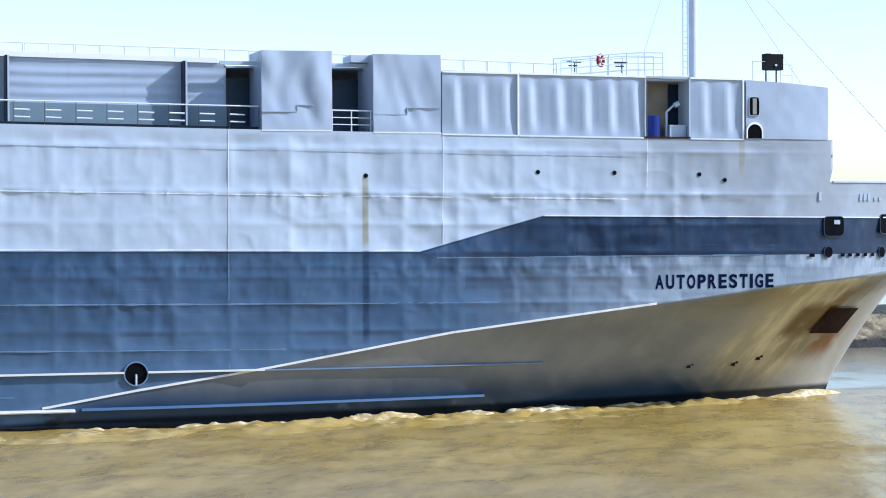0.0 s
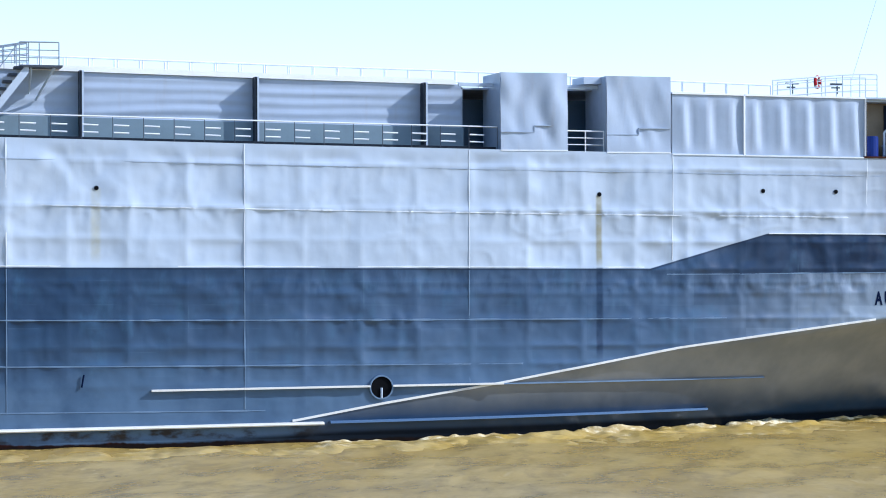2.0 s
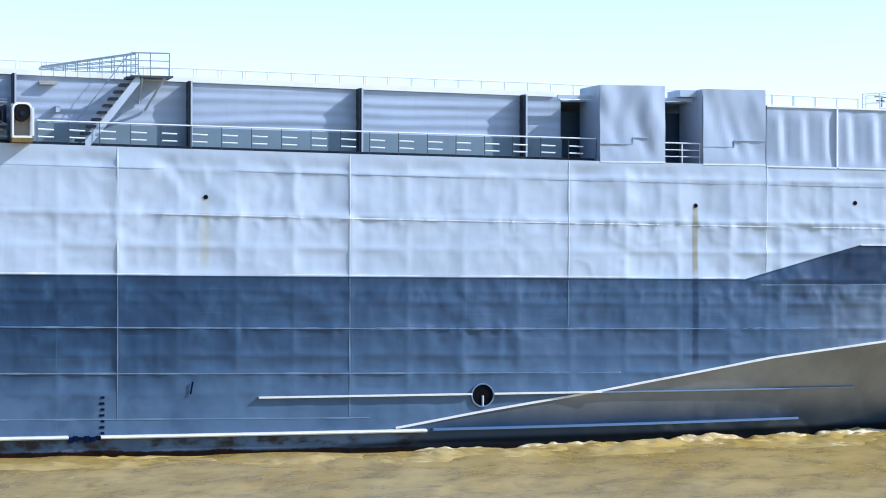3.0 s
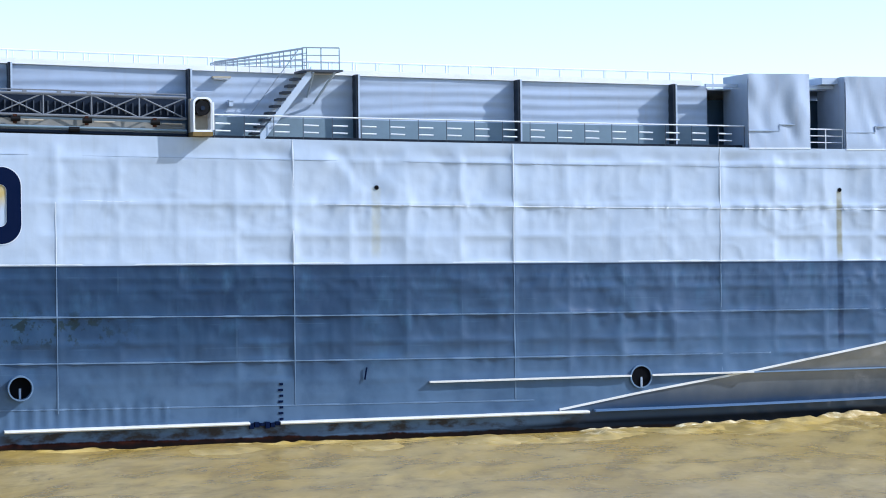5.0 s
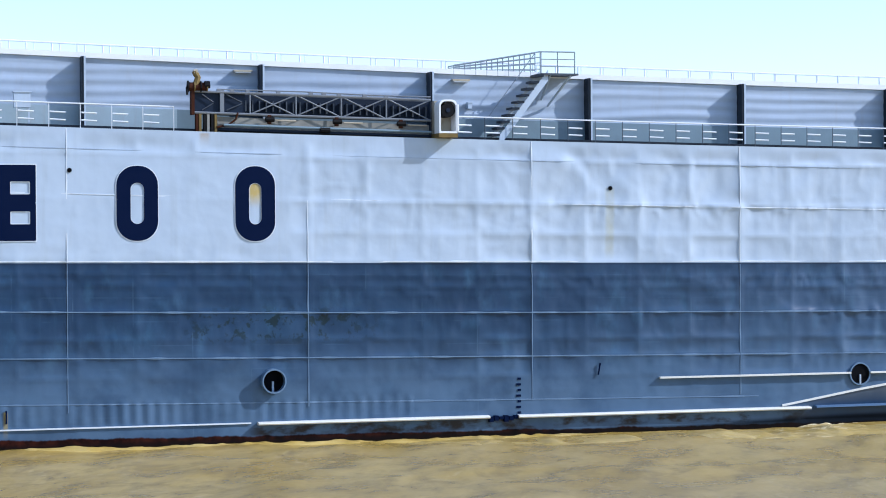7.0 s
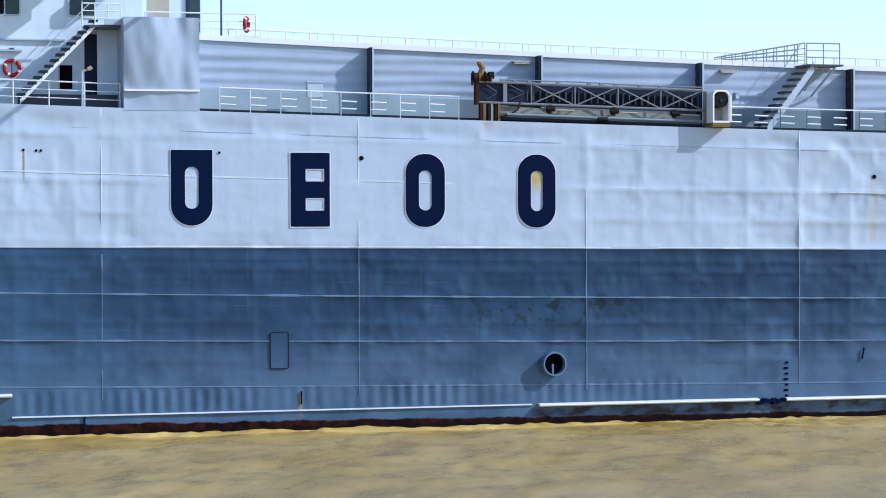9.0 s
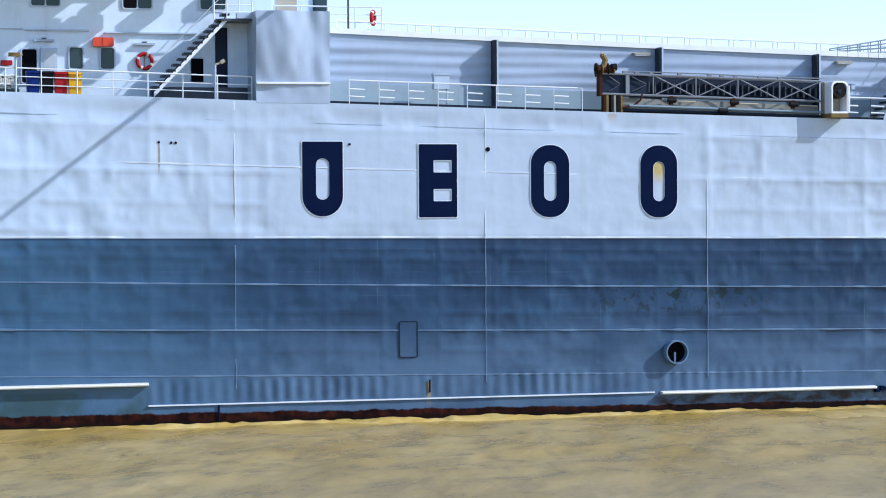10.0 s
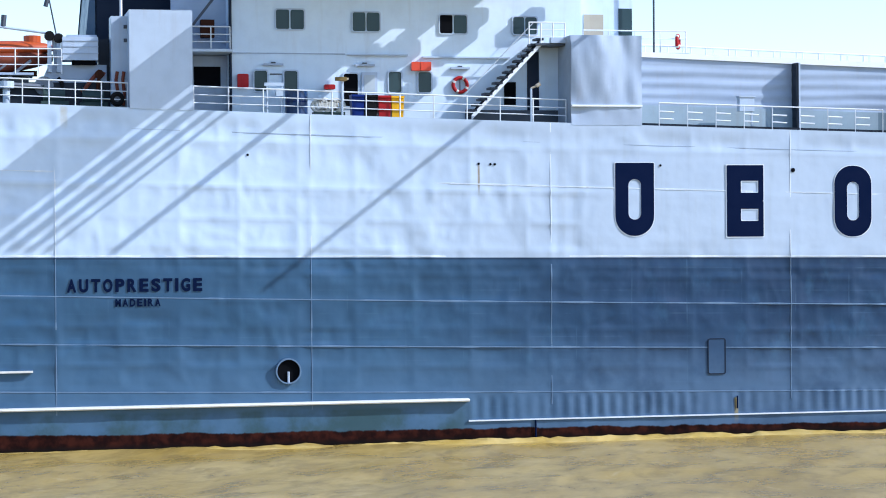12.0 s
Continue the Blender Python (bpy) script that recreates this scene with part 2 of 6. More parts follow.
    n.put(n.math("MULTIPLY_ADD", n.math("MAXIMUM", boot, wet_shadow), -0.33, 0.36), n.bsdf.inputs["Specular IOR Level"])
    fine = n.math("ADD", n.noise(1.1, 1.5), n.math("MULTIPLY", n.noise(7.0, 3), 0.05))
    return n.done(colour, n.math("MULTIPLY_ADD", plates, 0.15, 0.28), fine, 0.5, 0.06)


def water_material():
    """Silty water: gold where the mud is stirred up, greyer between, with long soft wavelets."""
    n = Nodes("river_water", 0.2, 0.0, 0.45)
    x, y, z = n.axes()
    silt = n.ramp(n.noise(0.20, 5, 0.6, vector=n.raked(1.0, 0.4, 0.29)), 0.34, 0.66)
    fleck = n.ramp(n.noise(0.9, 5, 0.62, vector=n.raked(0.6, 0.36, 0.29), distort=0.4), 0.42, 0.68)
    pale = n.ramp(n.noise(1.5, 4, 0.6, vector=n.raked(0.6, 0.34, 0.29), distort=0.6), 0.60, 0.74)
    colour = n.mix(silt, (0.365, 0.245, 0.052), (0.455, 0.33, 0.105))
    colour = n.mix(n.math("MULTIPLY", fleck, 0.55), colour, (0.185, 0.125, 0.038))
    colour = n.mix(n.math("MULTIPLY", pale, 0.35), colour, (0.60, 0.47, 0.22))
    # away from the stirred water by the hull, grey reflections are painted in
    weight = n.ramp(n.math("ADD", y, n.math("MULTIPLY", n.noise(0.12, 3), 10.0)), 92.0, 76.0)
    colour = n.mix(n.math("MULTIPLY", weight, 0.35), colour, (0.29, 0.225, 0.12))
    # beyond the ship: sky glare put in as greyer colour and smoother water
    far_glare = n.ramp(y, 107.0, 113.0)
    colour = n.mix(n.math("MULTIPLY", far_glare, 0.7), colour, (0.24, 0.23, 0.18))
    chop = n.math("ADD", n.noise(0.6, 3, 0.5, vector=n.raked(0.9, 0.4, 0.29)), n.math("MULTIPLY", n.noise(2.0, 3, 0.5, vector=n.raked(0.9, 0.5, 0.29)), 0.14))
    chop = n.math("MULTIPLY", chop, n.math("MULTIPLY_ADD", far_glare, -0.85, 1.0))
    return n.done(colour, n.math("MULTIPLY_ADD", far_glare, -0.12, 0.26), chop, 0.5, 0.28)


M_HULL = hull_material()
M_WATER = water_material()
M_WHITE = paint("white_paint", WHITE)
M_WALL = paint("white_wall_paint", (0.355, 0.42, 0.52), amount=0.35)
M_NAVY = paint("navy_lettering", NAVY, rough=0.85, amount=0.2, spec=0.04)
# flat black that stands for the shade inside openings
M_DARK = paint("dark_opening", (0.004, 0.0045, 0.006), rough=0.95, amount=0.1, spec=0.05)
M_RAIL = paint("rail_white", (0.72, 0.74, 0.76), amount=0.3)
M_SEAM = paint("weld_seam", (0.68, 0.72, 0.76), amount=0.6)
# brighter than the hull white: the seam's highlights are put into the colour
M_SEAMH = paint("lit_seam", (0.60, 0.65, 0.71), amount=0.8)
M_STRINGER = paint("stringer_paint", (0.30, 0.36, 0.45), amount=0.6)
M_BSEAM = paint("weld_seam_blue", (0.13, 0.20, 0.30), amount=0.6)
M_FEND = paint("fender_strip_paint", (0.70, 0.69, 0.64), amount=0.6)
M_BAR = paint("blue_bar_paint", (0.08, 0.15, 0.28))
M_GREEN = paint("deck_green", (0.03, 0.055, 0.05), rough=0.7)
M_RUST = paint("rusty_steel", (0.05, 0.018, 0.010), wear=(0.12, 0.04, 0.01), rough=0.9, amount=0.9, spec=0.1)
M_GALV = paint("galvanised_steel", (0.19, 0.205, 0.23), rough=0.55, metal=0.2)
M_OCHRE = paint("weathered_ochre_paint", (0.20, 0.14, 0.05), wear=(0.05, 0.025, 0.012), rough=0.8, amount=1.4, spec=0.2)
M_RED = paint("red_plastic", (0.36, 0.012, 0.014), rough=0.5, amount=0.2, spec=0.2)
M_ORANGE = paint("orange_paint", (0.42, 0.07, 0.01), rough=0.5, amount=0.2)
M_YELLOW = paint("yellow_plastic", (0.75, 0.40, 0.008), rough=0.5, amount=0.2, spec=0.2)
M_BIN_BLUE = paint("blue_plastic", (0.005, 0.022, 0.16), rough=0.5, amount=0.2, spec=0.2)
M_BLACK = paint("black_plastic", (0.005, 0.005, 0.006), rough=0.7, amount=0.2, spec=0.15)
M_CREAM = paint("cream_paint", (0.42, 0.37, 0.28), amount=0.5)
M_ROPE = paint("white_rope", (0.62, 0.61, 0.55), rough=0.9, amount=0.6)
M_FUNNEL = paint("dark_blue_paint", (0.008, 0.016, 0.035), rough=0.6, amount=0.3, spec=0.2)


def glass_material():
    n = Nodes("window_glass", 0.08, 0.0, 0.22)
    return n.done(n.mix(n.noise(0.8, 2), (0.022, 0.042, 0.048), (0.04, 0.07, 0.078)))


M_BLUE = paint("blue_hull_paint", BLUE)
M_TAN = paint("dusty_tan_paint", (0.27, 0.26, 0.23), amount=0.9)
M_ROOM = paint("tan_room_paint", (0.23, 0.18, 0.115), amount=0.9)
M_EDGE = paint("emblem_edge_white", (0.60, 0.64, 0.70), amount=0.2)
M_THIN = paint("thin_rail_paint", (0.58, 0.62, 0.65), amount=0.3)
M_DIM = paint("grey_rail_paint", (0.25, 0.29, 0.34), amount=0.3)
M_BRIGHT = paint("fresh_white_paint", (0.78, 0.79, 0.80), amount=0.2)
M_MAST = paint("mast_paint", (0.55, 0.57, 0.60), amount=0.3)
M_WALLW = paint("deckhouse_paint", (0.62, 0.72, 0.82), amount=0.35)
M_BARREL = paint("dark_blue_plastic", (0.006, 0.03, 0.10), rough=0.4, amount=0.3)
M_BOAT = paint("dark_red_brown_paint", (0.17, 0.035, 0.012), rough=0.6, amount=0.6)
M_WHITE2 = paint("pale_pane", (0.45, 0.50, 0.53), rough=0.2)
M_REDO = paint("orange_red_plastic", (0.62, 0.06, 0.02), rough=0.4, amount=0.2)
M_FUNNELL = paint("slate_blue_paint", (0.06, 0.11, 0.17), rough=0.45, amount=0.3)
M_FLANGE = paint("dark_grey_flange", (0.055, 0.065, 0.085), amount=0.5)
M_FIN = paint("dark_slate_paint", (0.016, 0.022, 0.034), amount=0.4, spec=0.2)
M_DADO = paint("grey_green_wall_paint", (0.17, 0.235, 0.28), amount=0.5)
M_DADO_LIT = paint("lit_grey_green_paint", (0.32, 0.40, 0.45), amount=0.5)
M_GLASS = glass_material()
M_CONCRETE = paint("quay_concrete", (0.33, 0.31, 0.28), rough=0.9, amount=0.7, spec=0.2)
M_POCKET = paint("dark_rust", (0.016, 0.006, 0.004), wear=(0.10, 0.035, 0.01), rough=0.9, amount=0.9, spec=0.1)


def foam_material():
    n = Nodes("foam", 0.7)
    return n.done(n.mix(n.ramp(n.noise(2.5, 5), 0.42, 0.72), (0.40, 0.29, 0.11), (0.80, 0.72, 0.48)), None, n.noise(6.0, 4), 0.6, 0.08)


M_FOAM = foam_material()


def wake_material():
    """Stirred water beside the hull: gold, with torn streaks of froth."""
    n = Nodes("wake_water", 0.3, 0.0, 0.4)
    silt = n.ramp(n.noise(0.5, 5, 0.6, vector=n.scaled(0.8, 0.8, 0.8)), 0.34, 0.66)
    colour = n.mix(silt, (0.40, 0.27, 0.055), (0.50, 0.37, 0.13))
    dark = n.ramp(n.noise(0.8, 5, 0.6, vector=n.scaled(0.6, 0.9, 1.0), distort=0.5), 0.48, 0.68)
    colour = n.mix(n.math("MULTIPLY", dark, 0.55), colour, (0.22, 0.145, 0.04))
    x, y, z = n.axes()
    torn = n.ramp(n.noise(1.5, 6, 0.68, vector=n.scaled(0.45, 1.0, 1.0), distort=0.8), 0.55, 0.67)
    fore = n.math("MULTIPLY", n.ramp(x, -6.0, 8.0), n.ramp(x, 46.0, 30.0))
    colour = n.mix(n.math("MULTIPLY", torn, n.math("MULTIPLY_ADD", fore, 0.75, 0.12)), colour, (0.74, 0.62, 0.36))
    return n.done(colour, None, n.math("ADD", n.noise(0.9, 4, vector=n.scaled(0.7, 1.0, 1.0)), n.math("MULTIPLY", torn, 0.2)), 0.5, 0.25)


M_WAKE = wake_material()


def shore_material():
    n = Nodes("shore_stone", 0.9)
    x, y, z = n.axes()
    stones = n.mix(n.ramp(n.noise(0.9, 6), 0.38, 0.62), (0.10, 0.08, 0.045), (0.30, 0.24, 0.14))
    weed = n.math("ADD", z, n.math("MULTIPLY", n.noise(0.8, 4), 0.6))
    stones = n.mix(n.ramp(weed, 1.05, 0.8), stones, (0.025, 0.02, 0.014))
    stones = n.mix(n.ramp(weed, 2.3, 2.5), stones, (0.045, 0.05, 0.035))
    return n.done(stones, None, n.noise(1.5, 6), 0.8, 0.4)


M_SHORE = shore_material()


# ---- building helpers ----
def box(bm, x0, x1, y0, y1, z0, z1):
    """A block; z0 and z1 may be pairs (at x0, at x1)."""
    za, zb = z0 if isinstance(z0, tuple) else (z0, z0)
    zc, zd = z1 if isinstance(z1, tuple) else (z1, z1)
    v = [bm.verts.new(c) for c in ((x0, y0, za), (x1, y0, zb), (x1, y1, zb), (x0, y1, za),
                                   (x0, y0, zc), (x1, y0, zd), (x1, y1, zd), (x0, y1, zc))]
    for f in ((0, 3, 2, 1), (4, 5, 6, 7), (0, 1, 5, 4), (1, 2, 6, 5), (2, 3, 7, 6), (3, 0, 4, 7)):
        bm.faces.new([v[k] for k in f])
    return bm


def beam(bm, a, b, r, sides=6):
    """A round bar from a to b."""
    a, b = Vector(a), Vector(b)
    d = (b - a).normalized()
    u = d.orthogonal().normalized()
    w = d.cross(u)
    ring = [[bm.verts.new(p + r * (math.cos(k * math.tau / sides) * u + math.sin(k * math.tau / sides) * w))
             for k in range(sides)] for p in (a, b)]
    for k in range(sides):
        bm.faces.new((ring[0][k], ring[0][(k + 1) % sides], ring[1][(k + 1) % sides], ring[1][k]))
    bm.faces.new(ring[0][::-1])
    bm.faces.new(ring[1])
    return bm


def mesh_of(name, bm, material, smooth=False):
    me = bpy.data.meshes.new(name)
    bmesh.ops.recalc_face_normals(bm, faces=bm.faces)
    bm.to_mesh(me)
    bm.free()
    me.materials.append(material)
    if smooth:
        me.shade_smooth()
    return me


def part(name, bm, material, parent, label="", smooth=False):
    """Link a bmesh (or a ready mesh) as one mesh object under a thing or part."""
    me = bm if isinstance(bm, bpy.types.Mesh) else mesh_of(name, bm, material, smooth)
    ob = new(name, me)
    ob.parent = parent
    return tagged(ob, label)


def thing(name, at, label, category, group=""):
    """An Empty at a place aboard, which rides with the ship."""
    ob = tagged(new(name), label, category, group)
    ob.empty_display_size = 0.3
    RIDERS.append((ob, at))
    return ob


def pipe(points, r, sides=6):
    """One bent round bar through several points."""
    bm = bmesh.new()
    pts = [Vector(p) for p in points]
    rows = []
    for k, p in enumerate(pts):
        d = (pts[min(k + 1, len(pts) - 1)] - pts[max(k - 1, 0)]).normalized()
        u = d.cross(Vector((0.03, 1, 0.02))).normalized()
        w = d.cross(u)
        rows.append([bm.verts.new(p + r * (math.cos(j * math.tau / sides) * u + math.sin(j * math.tau / sides) * w)) for j in range(sides)])
    for a, b in zip(rows, rows[1:]):
        for j in range(sides):
            bm.faces.new((a[j], a[(j + 1) % sides], b[(j + 1) % sides], b[j]))
    bm.faces.new(rows[0][::-1])
    bm.faces.new(rows[-1])
    return bm


def blk(*dims):
    return box(bmesh.new(), *dims)


def rod(a, b, r, sides=6):
    return beam(bmesh.new(), a, b, r, sides)


def ring(bm, centre, radius, tube, axis="y", n=24, m=8, squash=1.0):
    """A torus round an axis."""
    rows = []
    for i in range(n):
        a = i * math.tau / n
        row = []
        for j in range(m):
            b = j * math.tau / m
            r = radius + tube * math.cos(b)
            p = (r * math.cos(a), tube * math.sin(b) * squash, r * math.sin(a))
            p = p if axis == "y" else (p[0], p[2], p[1])
            row.append(bm.verts.new(Vector(centre) + Vector(p)))
        rows.append(row)
    for i in range(n):
        for j in range(m):
            bm.faces.new((rows[i][j], rows[(i + 1) % n][j], rows[(i + 1) % n][(j + 1) % m], rows[i][(j + 1) % m]))
    return bm


# smooth value noise on a lattice, for dented plates and waves
LATTICE = np.random.RandomState(7).rand(256, 256)


def vnoise(x, y):
    xi, yi = np.floor(x).astype(int), np.floor(y).astype(int)
    fx, fy = x - xi, y - yi
    fx, fy = fx * fx * (3 - 2 * fx), fy * fy * (3 - 2 * fy)
    g = lambda a, b: LATTICE[(xi + a) % 256, (yi + b) % 256]
    return (g(0, 0) * (1 - fx) + g(1, 0) * fx) * (1 - fy) + (g(0, 1) * (1 - fx) + g(1, 1) * fx) * fy - 0.5


def sheet(name, X, Y, Z, material, parent=None, flip=False):
    """A smooth mesh from three equal grids of coordinates."""
    n, m = X.shape
    idx = np.arange(n * m).reshape(n, m)
    quads = np.stack([idx[:-1, :-1], idx[1:, :-1], idx[1:, 1:], idx[:-1, 1:]], -1).reshape(-1, 4)
    if flip:
        quads = quads[:, ::-1]
    me = bpy.data.meshes.new(name)
    me.from_pydata(np.stack([X, Y, Z], -1).reshape(-1, 3).tolist(), [], quads.tolist())
    me.materials.append(material)
    me.shade_smooth()
    return me


# ---- the ship's lines ----
def deck(x):
    return 13.52 - 0.0195 * x + 0.00012 * x * x


def roof(x):
    return 16.62 - 0.0235 * x + 0.0002 * x * x


def knuckle(x):
    return np.interp(x, [-71, 5, 9.3, 13.3, 18.9, 27.7, 38.1, 44.4, 50.8, 58], [0.6, 0.7, 1.0, 1.67, 2.5, 3.98, 5.22, 5.94, 6.4, 7.0])


def stem(z):
    """How far forward the stem reaches at a height."""
    return np.interp(z, [-3, 0, 3.0, 6.0, 8.0, 11.5], [49.6, 50.3, 52.1, 53.97, 55.0, 57.5])


def dents(x, z):
    """Shell plating drawn in between the frames and stringers, creased and beaten about."""
    up = np.clip((z - 2.0) / 2.0, 0, 1)
    rough = 0.3 + 1.4 * np.clip(vnoise(x * 0.14 + 9, z * 0.25) + 0.5, 0, 1)
    a, b = 0.82 * x + 0.57 * z, -0.57 * x + 0.82 * z
    p, q = 0.47 * x - 0.88 * z, 0.88 * x + 0.47 * z
    wx, wz = x + 0.9 * vnoise(a * 0.5, b * 0.5 + 70), z + 0.7 * vnoise(a * 0.5 + 31, b * 0.5)
    d = 0.06 * vnoise(a * 0.4 + 3, b * 0.6) + rough * (0.05 * vnoise(wx * 1.0, wz * 0.8 + 40) + 0.035 * vnoise(p * 1.5 + 4, q * 1.2 + 9) + 0.02 * vnoise(wx * 2.7, wz * 2.0 + 90))
    d = d * (0.95 + 0.75 * np.clip((x + 8) / 26, 0, 1))
    level = z + 0.0125 * x - 0.0001 * x * x
    # sharp creases, most of them along the stringers
    fold = np.clip(1 - np.abs(vnoise(wx * 0.8 + 17, wz * 1.0 + 55)) * 5, 0, 1) ** 2
    fold2 = np.clip(1 - np.abs(vnoise(wx * 1.7 + 71, wz * 1.3 + 25)) * 4, 0, 1) ** 2
    creases = 0.016 * fold * np.clip(vnoise(x * 0.3 + 40, z * 0.6) * 3 + 0.6, 0, 1)
    wear = 0.4 + 0.6 * np.clip((x + 12) / 20, 0, 1)
    for line, gain in ((10.62, 1.7), (12.6, 0.7), (7.3, 1.5), (6.4, 0.6), (5.62, 1.1), (3.6, 0.9), (2.0, 0.7)):
        near = np.exp(-((level - line + 0.16) / 0.34) ** 2)
        d = d + gain * wear * near * rough * (0.05 * vnoise(wx * 1.7 + line, wz * 0.8) + 0.035 * vnoise(wx * 3.1, wz * 1.6 + line))
        creases = creases + 0.024 * gain * wear * near * fold2
        creases = creases + 0.014 * gain * np.exp(-((level - line) / 0.09) ** 2)
    for at in (-58.4, -47.2, -36.2, -24.7, -13.95, -3.35, 7.07, 17.43, 27.29, 37.17):
        creases = creases + 0.03 * np.exp(-((x - at) / 0.16) ** 2) * (0.6 + vnoise(z * 0.8 + at, x * 0 + 3.3))
    # each field between frames and stringers is drawn in by its own amount
    edges = np.array([-9, 1.6, 2.7, 3.6, 4.4, 5.62, 6.8, 7.95, 9.2, 10.62, 12.6, 14.0, 30.0])
    row = np.clip(np.searchsorted(edges, level) - 1, 0, len(edges) - 2)
    v = (level - edges[row]) / (edges[row + 1] - edges[row])
    fields = 0
    for span, shift, low, high, power in ((2.615, 3.35, 0.015, 0.07, 4.0), (0.872, 3.35, 0.002, 0.022, 2.2)):
        col = np.floor((x + shift) / span)
        u = (x + shift) / span - col
        dent = LATTICE[(col.astype(int) * 7) % 256, (row * 13) % 256] ** 1.5
        fields = fields + (low + high * dent) * (1 - np.abs(2 * u - 1) ** power) * (1 - np.abs(2 * v - 1) ** 4)
    ribs = (np.sin(math.tau * x / 0.57 + 2.5 * vnoise(x * 0.4, z * 0 + 8.5)) * (0.024 + 0.045 * vnoise(x * 0.7, z * 0 + 5.5))) * np.clip((z - 0.9) * 6, 0, 1) * np.clip((2.05 - z) * 6, 0, 1) * (x < -9) * (x > -40.2)
    calm = np.ones_like(d)
    for x0, x1, z0, z1, weight in ((-34, -14.8, 8.9, 12.6, 0.75), (37.3, 43.8, 5.7, 6.7, 0.93), (-58.2, -51.8, 6.2, 7.6, 0.93), (-28.9, -27.8, 2.7, 4.5, 0.8)):
        inside = np.clip(1 - np.maximum(np.maximum(x0 - x, x - x1), np.maximum(z0 - z, z - z1)) / 0.5, 0, 1)
        calm = calm - weight * inside
    calm = calm * np.clip((47 - x) / 6, 0.12, 1)
    calm = calm * np.where(x > 9, np.clip((z - knuckle(x)) * 3 + 0.6, 0.1, 1), 1)
    calm = calm * np.clip((13.35 - 0.0195 * x + 0.00012 * x * x - z) / 0.5, 0, 1)
    return (d * (0.45 + 0.55 * up) + (fields * (0.4 + 0.6 * wear) - creases) * (0.3 + 0.7 * up)) * calm + ribs


# ---- water, shore ----
def build_water():
    """One sheet to the horizon, finely waved where it is seen near to."""
    xs = np.concatenate([[-4000, -1500, -500, -150, -60], np.arange(-25, 75, 0.4), [80, 90, 110, 150, 300, 700, 1500, 4000]])
    ys = np.concatenate([[-4000, -600, -60, 20, 55, 66], np.arange(72, 124, 0.4), [130, 140, 150, 160, 200, 300, 700, 1500, 4000]])
    X, Y = np.meshgrid(xs, ys, indexing="ij")
    near = np.clip((X + 40) / 15, 0, 1) * np.clip((90 - X) / 15, 0, 1) * np.clip((Y - 60) / 12, 0, 1) * np.clip((135 - Y) / 12, 0, 1)
    Z = near * (0.20 * vnoise(X * 0.3 - 0.09 * Y + 20, Y * 0.30) + 0.07 * vnoise(X * 0.7 - 0.2 * Y + 31, Y * 0.5 + 30) + 0.012 * vnoise(X * 1.5 - 0.44 * Y + 60, Y * 0.9 + 5))
    Z = Z * (1 - 0.75 * np.clip((Y - 107) / 6, 0, 1))
    water = new("water", sheet("water", X, Y, Z, M_WATER))
    tagged(water, "brown silty river water with small waves", "water", kind="structure")


def build_shore():
    xs = np.concatenate([np.arange(60, 130, 0.7), np.arange(131, 900, 12)])
    us = np.linspace(0, 1, 22)
    X, U = np.meshgrid(xs, us, indexing="ij")
    Y = 143.5 + 16 * U
    Z = np.interp(U, [0, 0.3, 0.42, 0.7, 1.0], [-0.6, 1.55, 2.5, 2.6, -0.8])
    Z = Z + 0.35 * vnoise(X * 1.4, U * 22) * (U > 0.02) * (U < 0.5) + 0.15 * vnoise(X * 3, U * 50)
    shore = new("shore", sheet("shore", X, Y, Z, M_SHORE))
    tagged(shore, "low rubble stone mole along the far water", "shore", kind="structure")


build_water()
build_shore()

# ---- the ship ----
ship = tagged(new("car_carrier"), "white and blue car carrier ship under way on the river", "ship")
RIDERS.append((ship, (0, 0, 0)))
STEEL = {}


def side_grid(step, levels_low, levels_up, bow):
    """Columns along the ship, levels up it: the shell of one side, as half breadths."""
    cols = np.arange(-71, 40, step)
    w = np.sort(np.concatenate([np.linspace(0, 1, bow) ** 0.8, [6.28 / 16.5, 6.32 / 16.5]]))
    nominal = np.concatenate([cols, 40 + 16.5 * w])
    fore = np.concatenate([np.full(len(cols), -1.0), w])
    zk, top = knuckle(nominal), deck(nominal)
    lo = np.linspace(0, 1, levels_low)[None, :]
    up = np.linspace(0, 1, levels_up)[None, 1:]
    Z = np.concatenate([-1.5 + (zk[:, None] + 1.5) * lo, zk[:, None] + (top - zk)[:, None] * up], 1)
    Z = np.where(nominal[:, None] > 46.3, np.minimum(Z, 10.88), Z)
    reach = stem(Z)
    X = np.where(fore[:, None] < 0, nominal[:, None], 40 + (reach - 40) * fore[:, None])
    # plan above the knuckle: full beam, then rounded to the stem
    full = 43.0
    q = np.clip((X - full) / (reach - full + 1e-6), 0, 1)
    upper = HB * np.clip(1 - q ** 2.2, 0, 1) ** (1 / 1.9)
    # plan at the water
    s = np.clip((X - 7.0) / (stem(np.zeros_like(X)) - 7.0), 0, 1)
    waterline = HB * (1 - s ** 1.9)
    zkk = zk[:, None]
    depth = np.clip((zkk - Z) / np.maximum(zkk, 0.3), 0, 1.3)
    low = upper + (np.minimum(waterline, upper) - upper) * np.clip(depth, 0, 1) ** 0.85
    Y = np.where(Z < zkk, low, upper)
    return X, np.maximum(Y, 0.0), Z


